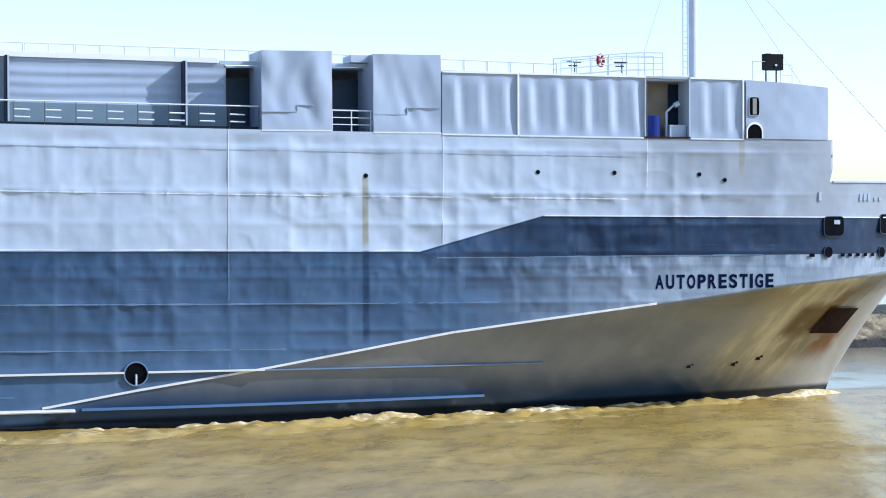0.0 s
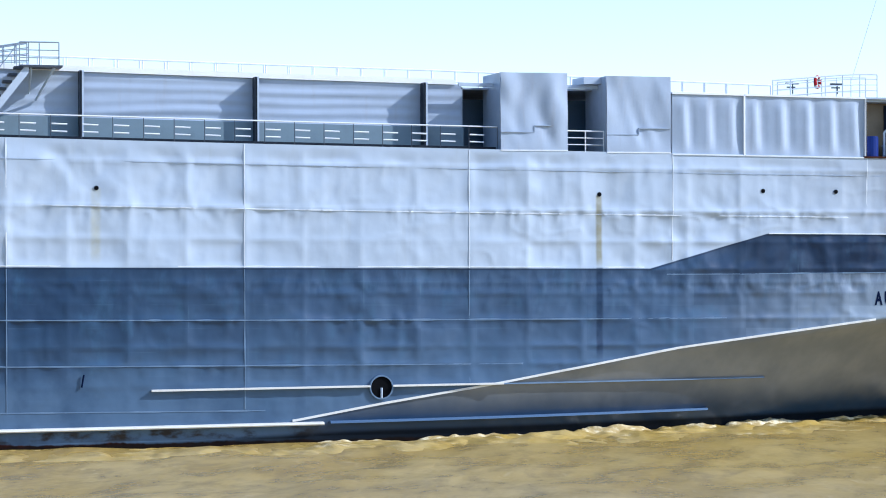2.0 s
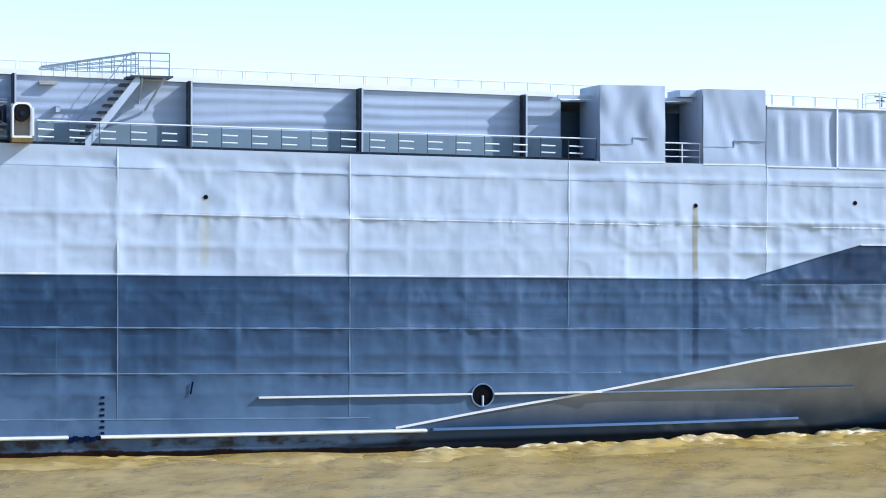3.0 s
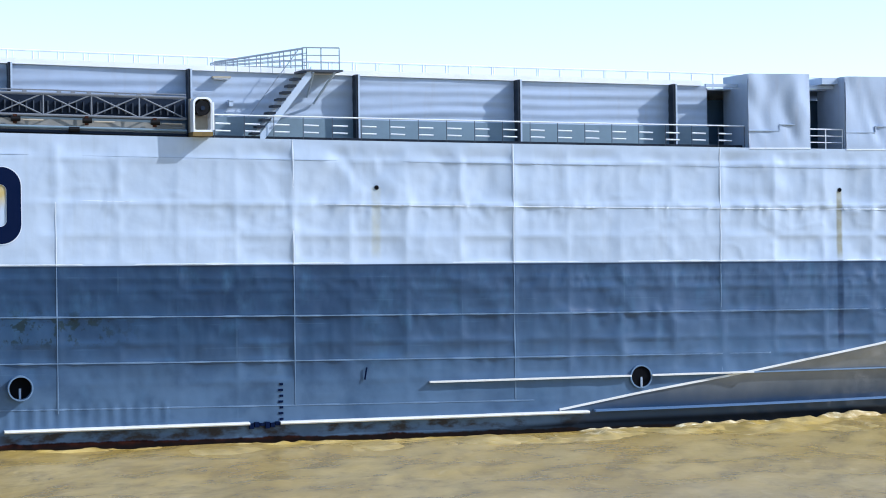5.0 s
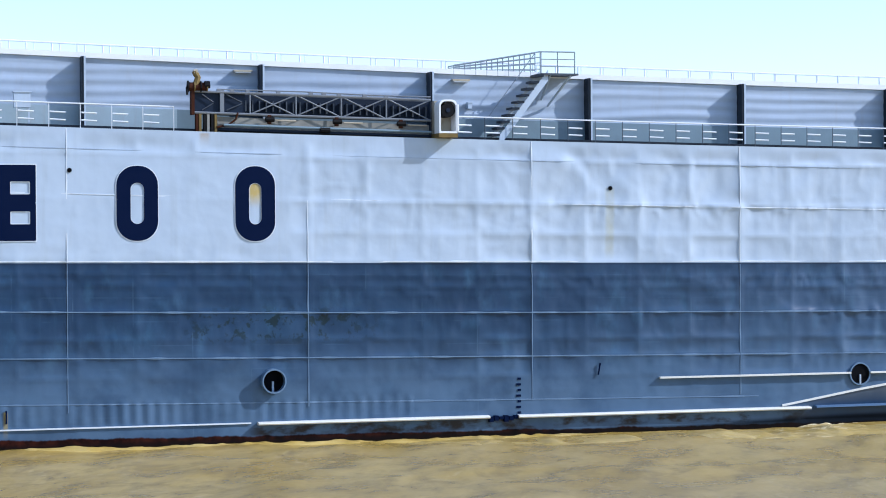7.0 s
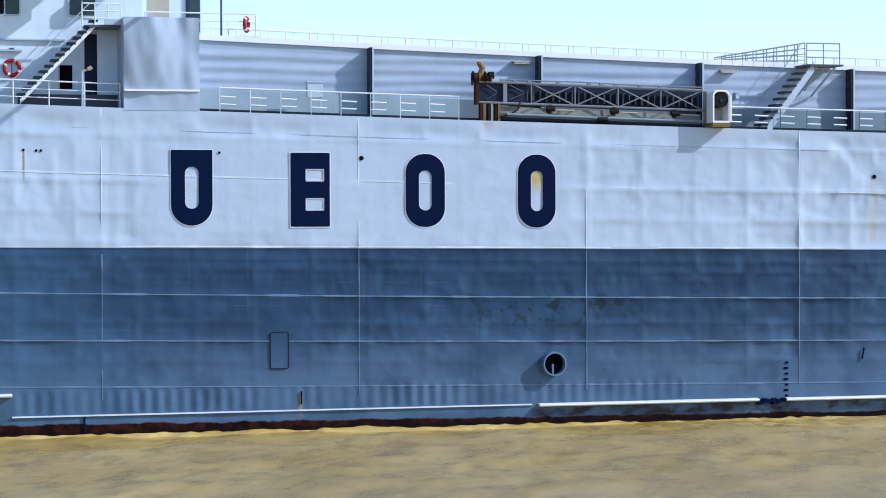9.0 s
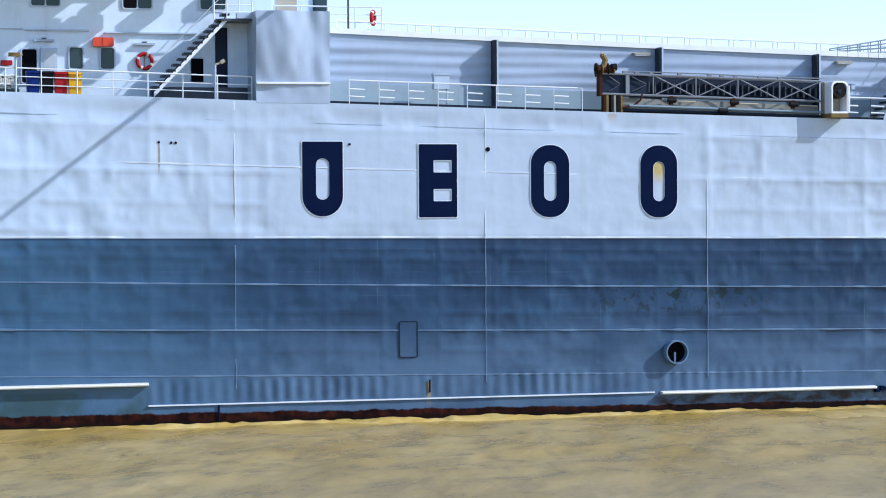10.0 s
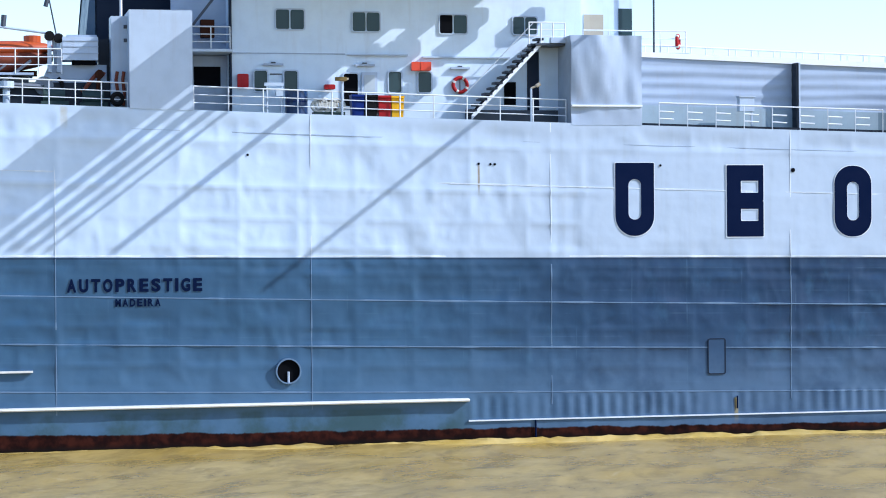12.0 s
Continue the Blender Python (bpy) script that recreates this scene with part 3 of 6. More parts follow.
def build_hull():
    X, Y, Z = side_grid(0.11, 22, 112, 100)
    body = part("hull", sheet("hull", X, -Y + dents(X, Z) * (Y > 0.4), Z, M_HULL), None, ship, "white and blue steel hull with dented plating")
    X, Y, Z = side_grid(4.0, 5, 6, 12)
    part("far_side", sheet("far_side", X, Y, Z, M_HULL, flip=True), None, body)
    n = X.shape[0]
    aft = X[:, -1] < 46.0
    part("main_deck", sheet("main_deck", np.stack([X[aft, -1]] * 2, 1), np.stack([-Y[aft, -1] + 0.05, Y[aft, -1]], 1),
                            np.stack([Z[aft, -1] - 0.04] * 2, 1), M_GREEN), None, body)
    part("forecastle_deck", blk(46.0, 53.0, -4.5, 4.5, 9.4, 9.5), M_GREEN, body)
    part("transom", blk(-71.1, -70.95, -HB, HB, -1.5, deck(-71)), M_HULL, body)
    part("forecastle_bulkhead", blk(46.05, 46.2, -HB + 0.3, HB - 0.3, 9.4, deck(46.2)), M_WHITE, body)
    return body


hull = build_hull()


def strip(name, x0, x1, y, zfun, tall, proud, material, parent, label="", pieces=12):
    """A long thin bar along the shell, following a line of heights."""
    bm = bmesh.new()
    cuts = [x0 + (x1 - x0) * k / pieces for k in range(pieces + 1)]
    rows = [[bm.verts.new(c) for c in ((x, y + 0.06, zfun(x)), (x, y - proud, zfun(x)), (x, y - proud, zfun(x) + tall), (x, y + 0.06, zfun(x) + tall))] for x in cuts]
    for a, b in zip(rows, rows[1:]):
        for k in range(4):
            bm.faces.new((a[k], b[k], b[(k + 1) % 4], a[(k + 1) % 4]))
    bm.faces.new(rows[0][::-1])
    bm.faces.new(rows[-1])
    return part(name, bm, material, parent, label)


def seam(path, material, upright, size=1.0):
    """A weld bead that follows the dented plating, and sinks in where the paint has covered it."""
    xs, zs = np.array([p[0] for p in path], float), np.array([p[1] for p in path], float)
    sunk = np.clip(((-0.15 if upright else -0.3) if material is M_BSEAM else 0.05) - 2.0 * vnoise(xs * 0.35 + 5.0, zs * 0.6), 0, 1)
    ys = -HB + dents(xs, zs) + 0.05 * sunk
    ws = size * (0.028 + 0.035 * np.clip(vnoise(xs * 1.3 + 3, zs * 1.3 + 8) * 2, 0, 1))
    bm = bmesh.new()
    rows = []
    for x, y, z, w in zip(xs, ys, zs, ws):
        e = (w * 0.8, 0.0) if upright else (0.0, w)
        rows.append([bm.verts.new(c) for c in ((x - e[0], y + 0.04, z - e[1]), (x - e[0] * 0.7, y - 0.018, z - e[1] * 0.7), (x + e[0] * 0.7, y - 0.018, z + e[1] * 0.7), (x + e[0], y + 0.04, z + e[1]))])
    for a, b in zip(rows, rows[1:]):
        for k in range(3):
            bm.faces.new((a[k], b[k], b[k + 1], a[k + 1]))
    part("vertical_seam" if upright else "horizontal_seam", bm, material, hull)


def build_seams():
    for zf, m, x0, x1 in ((lambda x: deck(x) - 0.92, M_STRINGER, -71, 38.5), (lambda x: deck(x) - 2.9, M_SEAMH, -71, 36.5),
                          (lambda x: 5.62 - 0.0125 * x + 0.00012 * x * x, M_BSEAM, -71, 30), (lambda x: 3.6 - 0.0125 * x + 0.0001 * x * x, M_BSEAM, -71, 20),
                          (lambda x: 1.6 - 0.0125 * x + 0.00008 * x * x, M_BSEAM, -71, 8), (lambda x: 7.42, M_BSEAM, 27, 43), (lambda x: 7.99 - 0.0088 * x, M_SEAM, -71, 26)):
        seam([(x, zf(x)) for x in np.arange(x0, x1, 0.11)], m, False, 0.6 if m is M_STRINGER else 1.0)
    for x in (-58.4, -47.2, -36.2, -24.7, -13.95, -3.35, 7.07, 17.43, 27.29, 37.17):
        blue = 7.93 - 0.0088 * x
        seam([(x, z) for z in np.arange(9.45 if x > 33 else 8.1 if x > 26 else blue, deck(x), 0.1)], M_SEAM, True)
        if x < 27:
            seam([(x, z) for z in np.arange(max(1.6, float(knuckle(x))), blue, 0.1)], M_BSEAM, True)


build_seams()


def build_fenders():
    def bar(x0, x1, z):
        """A half-round rubbing bar with a pale worn top over a blue face."""
        bm = bmesh.new()
        prof = [(0.05, 0.0), (-0.30, 0.02), (-0.33, 0.07), (-0.30, 0.13), (0.05, 0.16)]
        ends = [[bm.verts.new((x, -HB + py, z + pz)) for py, pz in prof] for x in (x0, x1)]
        for k in range(len(prof) - 1):
            bm.faces.new((ends[0][k], ends[1][k], ends[1][k + 1], ends[0][k + 1]))
        bm.faces.new(ends[0][::-1])
        bm.faces.new(ends[1])
        return part("fender_bar", bm, M_FEND, hull, "pale worn fender bar")
    bar(-16.3, -5.5, 0.82)
    bar(-4.1, 10.6, 0.80)
    bar(-70.5, -40.1, 1.80)
    strip("fender_bar", -40.1, -16.6, -HB, lambda x: 0.9, 0.06, 0.08, M_SEAM, hull)
    strip("bilge_strake", 2.9, 12.75, -HB, lambda x: 2.46, 0.08, 0.2, M_FEND, hull, "pale edged strake")
    strip("bilge_strake", 13.8, 19.0, -HB, lambda x: 2.46, 0.08, 0.2, M_FEND, hull, "pale edged strake")
    for k in range(6):
        part("fender_joint", blk(-5.5 + 0.24 * k, -5.3 + 0.24 * k, -HB - 0.2, -HB + 0.05, 0.66 + 0.06 * (k % 3), 0.9 + 0.05 * (k % 2)), M_NAVY, hull)


build_fenders()


def build_house():
    """The car-deck house: wall, deep fins, roof edge, doorways between the casings."""
    top = part("car_deck_house", blk(-34, 17.7, -7.3, 7.2, 12.0, (roof(-34) - 0.3, roof(17.7) - 0.1)), M_WALL, ship, "long white car deck house")
    part("fore_block", blk(17.7, 37.0, -5.4, 7.2, 12.0, 15.7), M_FUNNELL, top)
    part("fore_roof", blk(17.1, 27.3, -7.3, 7.2, 16.06, 16.14), M_WALL, top)
    part("bow_roof", blk(27.3, 42.1, -9.1, 7.2, (15.72, 15.55), (15.84, 15.66)), M_WALL, top)
    part("bow_block", blk(37.0, 46.1, -6.9, 7.2, 12.0, 15.5), M_CREAM, top)
    part("walkway", blk(17.7, 44.0, -HB + 0.1, -5.0, 12.6, (deck(17.2) - 0.03, deck(44.0) - 0.03)), M_GREEN, top)
    xs = np.arange(-31.9, 17.75, 0.25)
    us = np.linspace(0, 1, 34)
    Xg, U = np.meshgrid(xs, us, indexing="ij")
    Zg = deck(Xg) - 0.3 + (roof(Xg) - deck(Xg) + 0.3) * U
    Yg = -7.4 + 0.05 * vnoise(Xg * 0.22, Zg * 2.6) + 0.03 * vnoise(Xg * 0.5 + 8, Zg * 5.2) + 0.02 * np.sin(Zg * 13 + 3 * vnoise(Xg * 0.2, Zg))
    part("side_wall", sheet("side_wall", Xg, Yg, Zg, M_WALL), None, ship, "white wall of horizontal steel strakes")
    strip("roof_edge", -31.9, 17.3, -7.4, lambda x: roof(x) - 0.02, 0.24, 0.12, M_BRIGHT, ship, pieces=24)
    strip("roof_edge", 17.3, 27.2, -8.0, lambda x: 16.16 - 0.008 * (x - 17), 0.16, 0.1, M_WHITE, ship, pieces=6)
    # aft end of the dado: its brighter light is put into the colour
    strip("dado", -31.8, -19.5, -7.46, lambda x: deck(x) - 0.1, 1.15, 0.01, M_DADO_LIT, ship, "grey-green lower part of the house wall, its lit end painted paler", pieces=8)
    strip("dado", -19.5, 17.7, -7.46, lambda x: deck(x) - 0.1, 1.15, 0.01, M_DADO, ship, "grey-green lower part of the house wall", pieces=24)
    strip("toe_plate", -31.8, 18.9, -8.7, lambda x: deck(x) - 0.05, 0.19, 0.02, M_FIN, ship, "dark toe plate along the walkway", pieces=24)
    for x in (-16.5, -6.2):
        lamp = part("eave_lamp", blk(x - 0.42, x + 0.42, -7.75, -7.4, roof(x) - 0.34, roof(x) - 0.26), M_CREAM, ship, "strip lamp under the roof edge")
        part("diffuser", blk(x - 0.36, x + 0.36, -7.72, -7.5, roof(x) - 0.40, roof(x) - 0.34), M_RAIL, lamp)
    # the fins' shaded side is put in as a dark coat
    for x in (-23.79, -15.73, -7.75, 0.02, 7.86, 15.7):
        fin = part("fin", blk(x - 0.05, x + 0.05, -8.05, -7.38, deck(x) - 0.1, roof(x)), M_FIN, ship, "house wall fin, its shade painted on as dark slate")
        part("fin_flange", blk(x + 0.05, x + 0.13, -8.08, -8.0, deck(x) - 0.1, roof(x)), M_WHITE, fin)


build_house()


def build_casings():
    """Ventilation casings and bulwark panels that stand flush with the side."""
    def casing(x0, x1, z1, depth, coat=None):
        coat = coat or M_WALL
        n = 22
        Xg, Zg = np.meshgrid(np.linspace(x0, x1, n), np.linspace(deck((x0 + x1) / 2) - 0.05, z1, n), indexing="ij")
        Yg = -HB + 0.02 + 0.2 * vnoise(Xg * 0.9 + 5 + 0.3 * Zg, Zg * 0.4) + 0.09 * vnoise(Xg * 1.9 - 0.3 * Zg, Zg * 0.7) + 0.07 * vnoise(Xg * 2.4 + 0.8 * Zg + 7, Zg * 0.5)
        if x0 < 0:
            Yg = Yg + 0.26 * vnoise(Xg * 1.3 + 2 + 0.25 * Zg, Zg * 0.22 + 6) + 0.09 * vnoise(Xg * 2.6 + 0.3 * Zg, Zg * 0.4)
        Yg = -HB - 0.015 + (Yg + HB + 0.015) * np.clip((Zg - deck((x0 + x1) / 2) + 0.05) * 1.4, 0, 1)
        c = part("vent_casing", blk(x0, x1, -HB + 0.13, -HB + depth, deck(x0) - 0.05, z1), coat, ship, "white dented ventilation casing")
        low = (z1 - deck(x0)) * 0.25 + deck(x0)
        if x0 < 0:
            part("ledge", blk(x0, x1, -HB - 0.12, -HB + 0.1, 15.1, 15.18), M_BRIGHT, c)
        else:
            part("plate_edge", blk(x0, (x0 + x1) / 2, -HB - 0.01, -HB + 0.1, low - 0.1, low - 0.06), M_STRINGER, c)
            part("plate_edge", blk((x0 + x1) / 2, x1, -HB - 0.01, -HB + 0.1, low + 0.2, low + 0.24), M_STRINGER, c)
            part("plate_edge", blk((x0 + x1) / 2 - 0.02, (x0 + x1) / 2 + 0.02, -HB - 0.008, -HB + 0.1, low - 0.06, low + 0.2), M_STRINGER, c)
            part("foot_seam", blk(x0, x1, -HB - 0.02, -HB + 0.1, deck(x1) - 0.02, deck(x1) + 0.05), M_SEAM, c)
        part("front_plate", sheet("front_plate", Xg, Yg, Zg, coat), None, c)
        return c
    c1 = casing(18.95, 22.15, 16.73, 3.0)
    c2 = casing(24.05, 27.2, 16.63, 3.1)
    part("overhang", blk(23.2, 24.05, -8.6, -6.9, 16.3, 16.62), M_WHITE, c2)
    casing(-35.2, -31.87, 18.35, 3.0, M_WALL)
    tower = part("exhaust_casing", blk(-55.15, -52.4, -HB - 0.03, -HB + 2.7, (deck(-55.15) - 0.04, deck(-52.4) - 0.04), 19.23), M_WHITE, ship, "tall plain white casing")
    # panels along the fore part
    for x0, x1 in ((27.27, 30.86), (30.94, 37.08), (39.3, 41.95)):
        n = int((x1 - x0) / 0.15)
        Xg, Zg = np.meshgrid(np.linspace(x0, x1, n), np.linspace(deck(x0) - 0.05, 15.8, 16), indexing="ij")
        Zg = deck(Xg) - 0.05 + (15.84 - 0.0125 * (Xg - 27.3) - deck(Xg) + 0.05) * (Zg - Zg.min()) / (Zg.max() - Zg.min())
        wave = Xg * math.tau / 1.2 + 3.5 * vnoise(Xg * 0.35, Zg * 0.05) + 0.25 * Zg
        Yg = -HB + 0.05 + (0.11 + 0.10 * vnoise(Xg * 0.3 + 2, Zg * 0.2)) * np.sin(wave + 0.75 * np.sin(wave)) * np.clip((Zg - deck(Xg)) * 1.6, 0, 1) * np.clip((15.7 - Zg) * 2, 0, 1) + 0.03 * vnoise(Xg * 0.9, Zg * 0.7)
        p = part("bulwark_panel", sheet("bulwark_panel", Xg, Yg, Zg, M_WALL), None, ship, "white buckled bulwark panel")
        part("backing", blk(x0, x1, -HB + 0.2, -HB + 0.28, (deck(x0) - 0.05, deck(x1) - 0.05), (15.84 - 0.0125 * (x0 - 27.3), 15.84 - 0.0125 * (x1 - 27.3))), M_WHITE, p)
        part("top_rim", blk(x0, x1, -HB - 0.03, -HB + 0.3, (15.84 - 0.0125 * (x0 - 27.3), 15.84 - 0.0125 * (x1 - 27.3)), (15.92 - 0.0125 * (x0 - 27.3), 15.92 - 0.0125 * (x1 - 27.3))), M_BRIGHT, p)
        part("panel_post", blk(x1 - 0.02, x1 + 0.06, -HB - 0.03, -HB + 0.2, deck(x1) - 0.05, 15.84 - 0.0125 * (x1 - 27.3)), M_BRIGHT, p)
        part("foot_rim", blk(x0, x1, -HB - 0.04, -HB + 0.1, (deck(x0) - 0.08, deck(x1) - 0.08), (deck(x0) - 0.02, deck(x1) - 0.02)), M_SEAM, p)
    bm = bmesh.new()
    cuts = (42.1, 43.2, 44.2, 45.3, 46.39)
    rows = []
    for x in cuts:
        q = max(0.0, (x - 43.0) / 14.5)
        y = -HB * (1 - q ** 2.2) ** (1 / 1.9) + 0.01
        t = 15.67 - 0.055 * max(0, x - 42.1) - 0.03 * max(0, x - 44.1)
        rows.append([bm.verts.new(c) for c in ((x, y, 12.6), (x, y, t), (x, 0, t), (x, 0, 12.6))])
    for a, b in zip(rows, rows[1:]):
        for k in range(4):
            bm.faces.new((a[k], b[k], b[(k + 1) % 4], a[(k + 1) % 4]))
    bm.faces.new(rows[0][::-1])
    bm.faces.new(rows[-1])
    front = part("fore_house", bm, M_WALL, ship, "white fore house")
    Xg, W = np.meshgrid(np.linspace(42.1, 46.39, 30), np.linspace(0, 1, 24), indexing="ij")
    head = 15.67 - 0.055 * (Xg - 42.1) - 0.03 * np.clip(Xg - 44.1, 0, 9)
    Zg = deck(Xg) + (head - deck(Xg)) * W
    Yg = -HB * (1 - (np.clip(Xg - 43.0, 0, 9) / 14.5) ** 2.2) ** (1 / 1.9) - 0.035 + 0.045 * vnoise(Xg * 0.9 + 3, Zg * 0.6) + 0.03 * vnoise(Xg * 2.0 + 0.5 * Zg, Zg * 1.3)
    part("front_plate", sheet("front_plate", Xg, Yg, Zg, M_WALL), None, front)


build_casings()


def shell(x, z):
    """Half breadth of the hull at a place."""
    r = float(stem(z))
    q = min(max((x - 43.0) / (r - 43.0), 0), 1)
    upper = HB * (1 - q ** 2.2) ** (1 / 1.9)
    s = min(max((x - 7.0) / (50.3 - 7.0), 0), 1)
    water = min(HB * (1 - s ** 1.9), upper)
    k = float(knuckle(x))
    return upper + (water - upper) * min(max((k - z) / max(k, 0.3), 0), 1) ** 0.85 if z < k else upper


def hugging(name, x0, x1, zfun, tall, proud, material, label="", n=40):
    """A bar that follows the curved shell."""
    bm = bmesh.new()
    rows = []
    for i in range(n + 1):
        x = x0 + (x1 - x0) * i / n
        z = zfun(x)
        y = -shell(x, z) + min(0.0, float(np.min(dents(np.full(5, x), z + np.linspace(-0.1, 0.25, 5)))))
        rows.append([bm.verts.new(c) for c in ((x, y + 0.12, z), (x, y - proud, z), (x, y - proud, z + tall), (x, y + 0.12, z + tall))])
    for a, b in zip(rows, rows[1:]):
        for k in range(4):
            bm.faces.new((a[k], b[k], b[(k + 1) % 4], a[(k + 1) % 4]))
    bm.faces.new(rows[0][::-1])
    bm.faces.new(rows[-1])
    return part(name, bm, material, hull, label)


def build_bow_details():
    hugging("knuckle_edge", 9.2, 37.6, lambda x: float(knuckle(x)) - 0.02, 0.10, 0.05, M_FEND, "white painted knuckle edge", 80)
    hugging("band_edge", 32.1, 54.5, lambda x: 9.575 - 0.0088 * x, 0.05, 0.03, M_SEAM, "white edge above the dark bow band", 60)
    hugging("bow_strake", 18.9, 32.6, lambda x: 2.46 - 0.006 * (x - 18.9), 0.06, 0.12, M_BSEAM, "grey-blue strake")
    hugging("lower_strake", 10.9, 29.8, lambda x: 0.88, 0.10, 0.30, M_BAR, "blue strake near the water")

    def plate(name, corners, proud, material, label="", n=6):
        """A patch that lies on the shell between four corners given as x, z."""
        (ax, az), (bx, bz), (cx, cz), (dx, dz) = corners
        U, W = np.meshgrid(np.linspace(0, 1, n), np.linspace(0, 1, n), indexing="ij")
        X = (ax * (1 - U) + bx * U) * (1 - W) + (dx * (1 - U) + cx * U) * W
        Z = (az * (1 - U) + bz * U) * (1 - W) + (dz * (1 - U) + cz * U) * W
        Y = np.array([[-shell(float(x), float(z)) - proud for x, z in zip(r, q)] for r, q in zip(X, Z)])
        return part(name, sheet(name, X, Y, Z, material), None, hull, label)

    plate("anchor_pocket", ((47.4, 3.4), (49.7, 3.3), (50.3, 4.6), (48.1, 4.7)), 0.02, M_POCKET, "dark rust-brown anchor pocket")

    def opening(x, z, w, h, power, label="dark fairlead opening"):
        """A rounded opening in the bulwark: a raised rim round a flat black face."""
        bm, rim = bmesh.new(), bmesh.new()
        y = -shell(x, z)
        turn = math.atan2(shell(x + 0.3, z) - shell(x - 0.3, z), 0.6)
        pts = []
        for k in range(24):
            a = k * math.tau / 24
            c, s = math.cos(a), math.sin(a)
            pts.append((math.copysign(abs(c) ** power, c), math.copysign(abs(s) ** power, s)))
        place = lambda u, v, out: (x + u * math.cos(turn), y - u * math.sin(turn) - out, z + v)
        bm.faces.new([bm.verts.new(place(u * w / 2, v * h / 2, 0.075)) for u, v in pts])
        rows = [[rim.verts.new(place(u * (w / 2 + e), v * (h / 2 + e), o)) for u, v in pts] for e, o in ((0.0, 0.0), (0.0, 0.09), (0.028, 0.09), (0.028, -0.02))]
        for a, b in zip(rows, rows[1:]):
            for k in range(24):
                rim.faces.new((a[k], a[(k + 1) % 24], b[(k + 1) % 24], b[k]))
        hole = part("fairlead", bm, M_DARK, hull, label)
        if w > 0.4:
            part("rim", rim, M_BLUE if z < 10 else M_WALL, hole)
        else:
            rim.free()
        return hole

    big = opening(46.75, 8.75, 1.15, 0.92, 0.35)
    # white block painted in for the far light seen through the opening
    part("far_light", blk(46.75, 47.05, -shell(46.8, 8.8) - 0.12, -shell(46.8, 8.8) - 0.085, 8.85, 9.05), M_WHITE, big)
    opening(50.1, 8.85, 1.1, 0.92, 0.35)
    opening(46.45, 7.53, 0.5, 0.5, 1.0)
    opening(49.9, 7.48, 0.5, 0.5, 1.0)
    opening(45.53, 7.38, 0.3, 0.17, 0.3)
    for x in (47.3, 47.75, 48.25, 48.75, 49.25):
        opening(x, 7.37, 0.26, 0.16, 0.3)
    port = opening(42.5, 14.43, 0.5, 0.86, 0.35, "small dark side opening")
    part("inner_frame", blk(42.42, 42.62, -shell(42.5, 14.4) - 0.09, -shell(42.5, 14.4) - 0.078, 14.05, 14.8), M_TAN, port, "tan inside face of the opening")
    bm, rim = bmesh.new(), bmesh.new()
    y = -shell(42.5, 13.1)
    arch = [(-0.36, 0.0)] + [(0.36 * math.cos(a), 0.3 + 0.36 * math.sin(a)) for a in [math.pi * (1 - k / 14) for k in range(15)]] + [(0.36, 0.0)]
    foot_z = float(deck(42.5)) + 0.02
    bm.faces.new([bm.verts.new((42.52 + u, y - 0.07, foot_z + v)) for u, v in arch])
    rows = [[rim.verts.new((42.52 + u * e, y - o, foot_z + v * e)) for u, v in arch] for e, o in ((1.0, 0.0), (1.0, 0.1), (1.16, 0.1), (1.16, -0.02))]
    for a, b in zip(rows, rows[1:]):
        for k in range(len(arch) - 1):
            rim.faces.new((a[k], a[k + 1], b[k + 1], b[k]))
    arched = part("fairlead", bm, M_DARK, hull, "arched dark opening at the deck edge")
    part("rim", rim, M_BRIGHT, arched)
    for x, z in ((40.85, 1.95), (43.5, 1.95), (44.9, 2.2)):
        y = -shell(x, z)
        bm = blk(x - 0.16, x + 0.02, y - 0.03, y + 0.3, z - 0.1, z + 0.06)
        box(bm, x + 0.03, x + 0.18, y - 0.03, y + 0.3, z + 0.02, z + 0.14)
        part("bow_mark", bm, M_BLACK, hull)
    # white bars and small fittings on the forecastle bulwark
    for x, h in ((45.95, 0.42), (48.3, 0.34), (48.55, 0.34), (48.8, 0.34), (49.2, 0.16), (49.5, 0.16)):
        y = -shell(x, 10.1)
        part("bulwark_fitting", blk(x - 0.06, x + 0.08, y - 0.06, y + 0.2, 9.98, 9.98 + h), M_WHITE, hull)
    hugging("bulwark_cap", 46.7, 55.5, lambda x: 10.84, 0.08, 0.06, M_WHITE, "white bulwark cap", 30)


build_bow_details()


# ---- openings, marks and lettering on the side ----
def tube(x, z, radius, proud, thick=0.06):
    """A round port: a stub of pipe, a black disc for its dark bore, and a bar down its middle."""
    n = 28
    bm = bmesh.new()
    rows = []
    for r, o in ((radius, -0.05), (radius, proud), (radius - thick, proud), (radius - thick, 0.03)):
        rows.append([bm.verts.new((x + r * math.cos(k * math.tau / n), -HB - o, z + r * math.sin(k * math.tau / n))) for k in range(n)])
    for a, b in zip(rows, rows[1:]):
        for k in range(n):
            bm.faces.new((a[k], a[(k + 1) % n], b[(k + 1) % n], b[k]))
    port = part("mooring_port", bm, M_BSEAM, hull, "round mooring port", smooth=False)
    disc = bmesh.new()
    disc.faces.new([disc.verts.new((x + (radius - thick) * math.cos(k * math.tau / n), -HB - 0.032, z + (radius - thick) * math.sin(k * math.tau / n))) for k in range(n)])
    part("bore", disc, M_DARK, port)
    part("bollard", rod((x, -HB - 0.06, z - radius + 0.06), (x, -HB - 0.06, z - 0.02), 0.05, 8), M_WHITE, port)
    return port


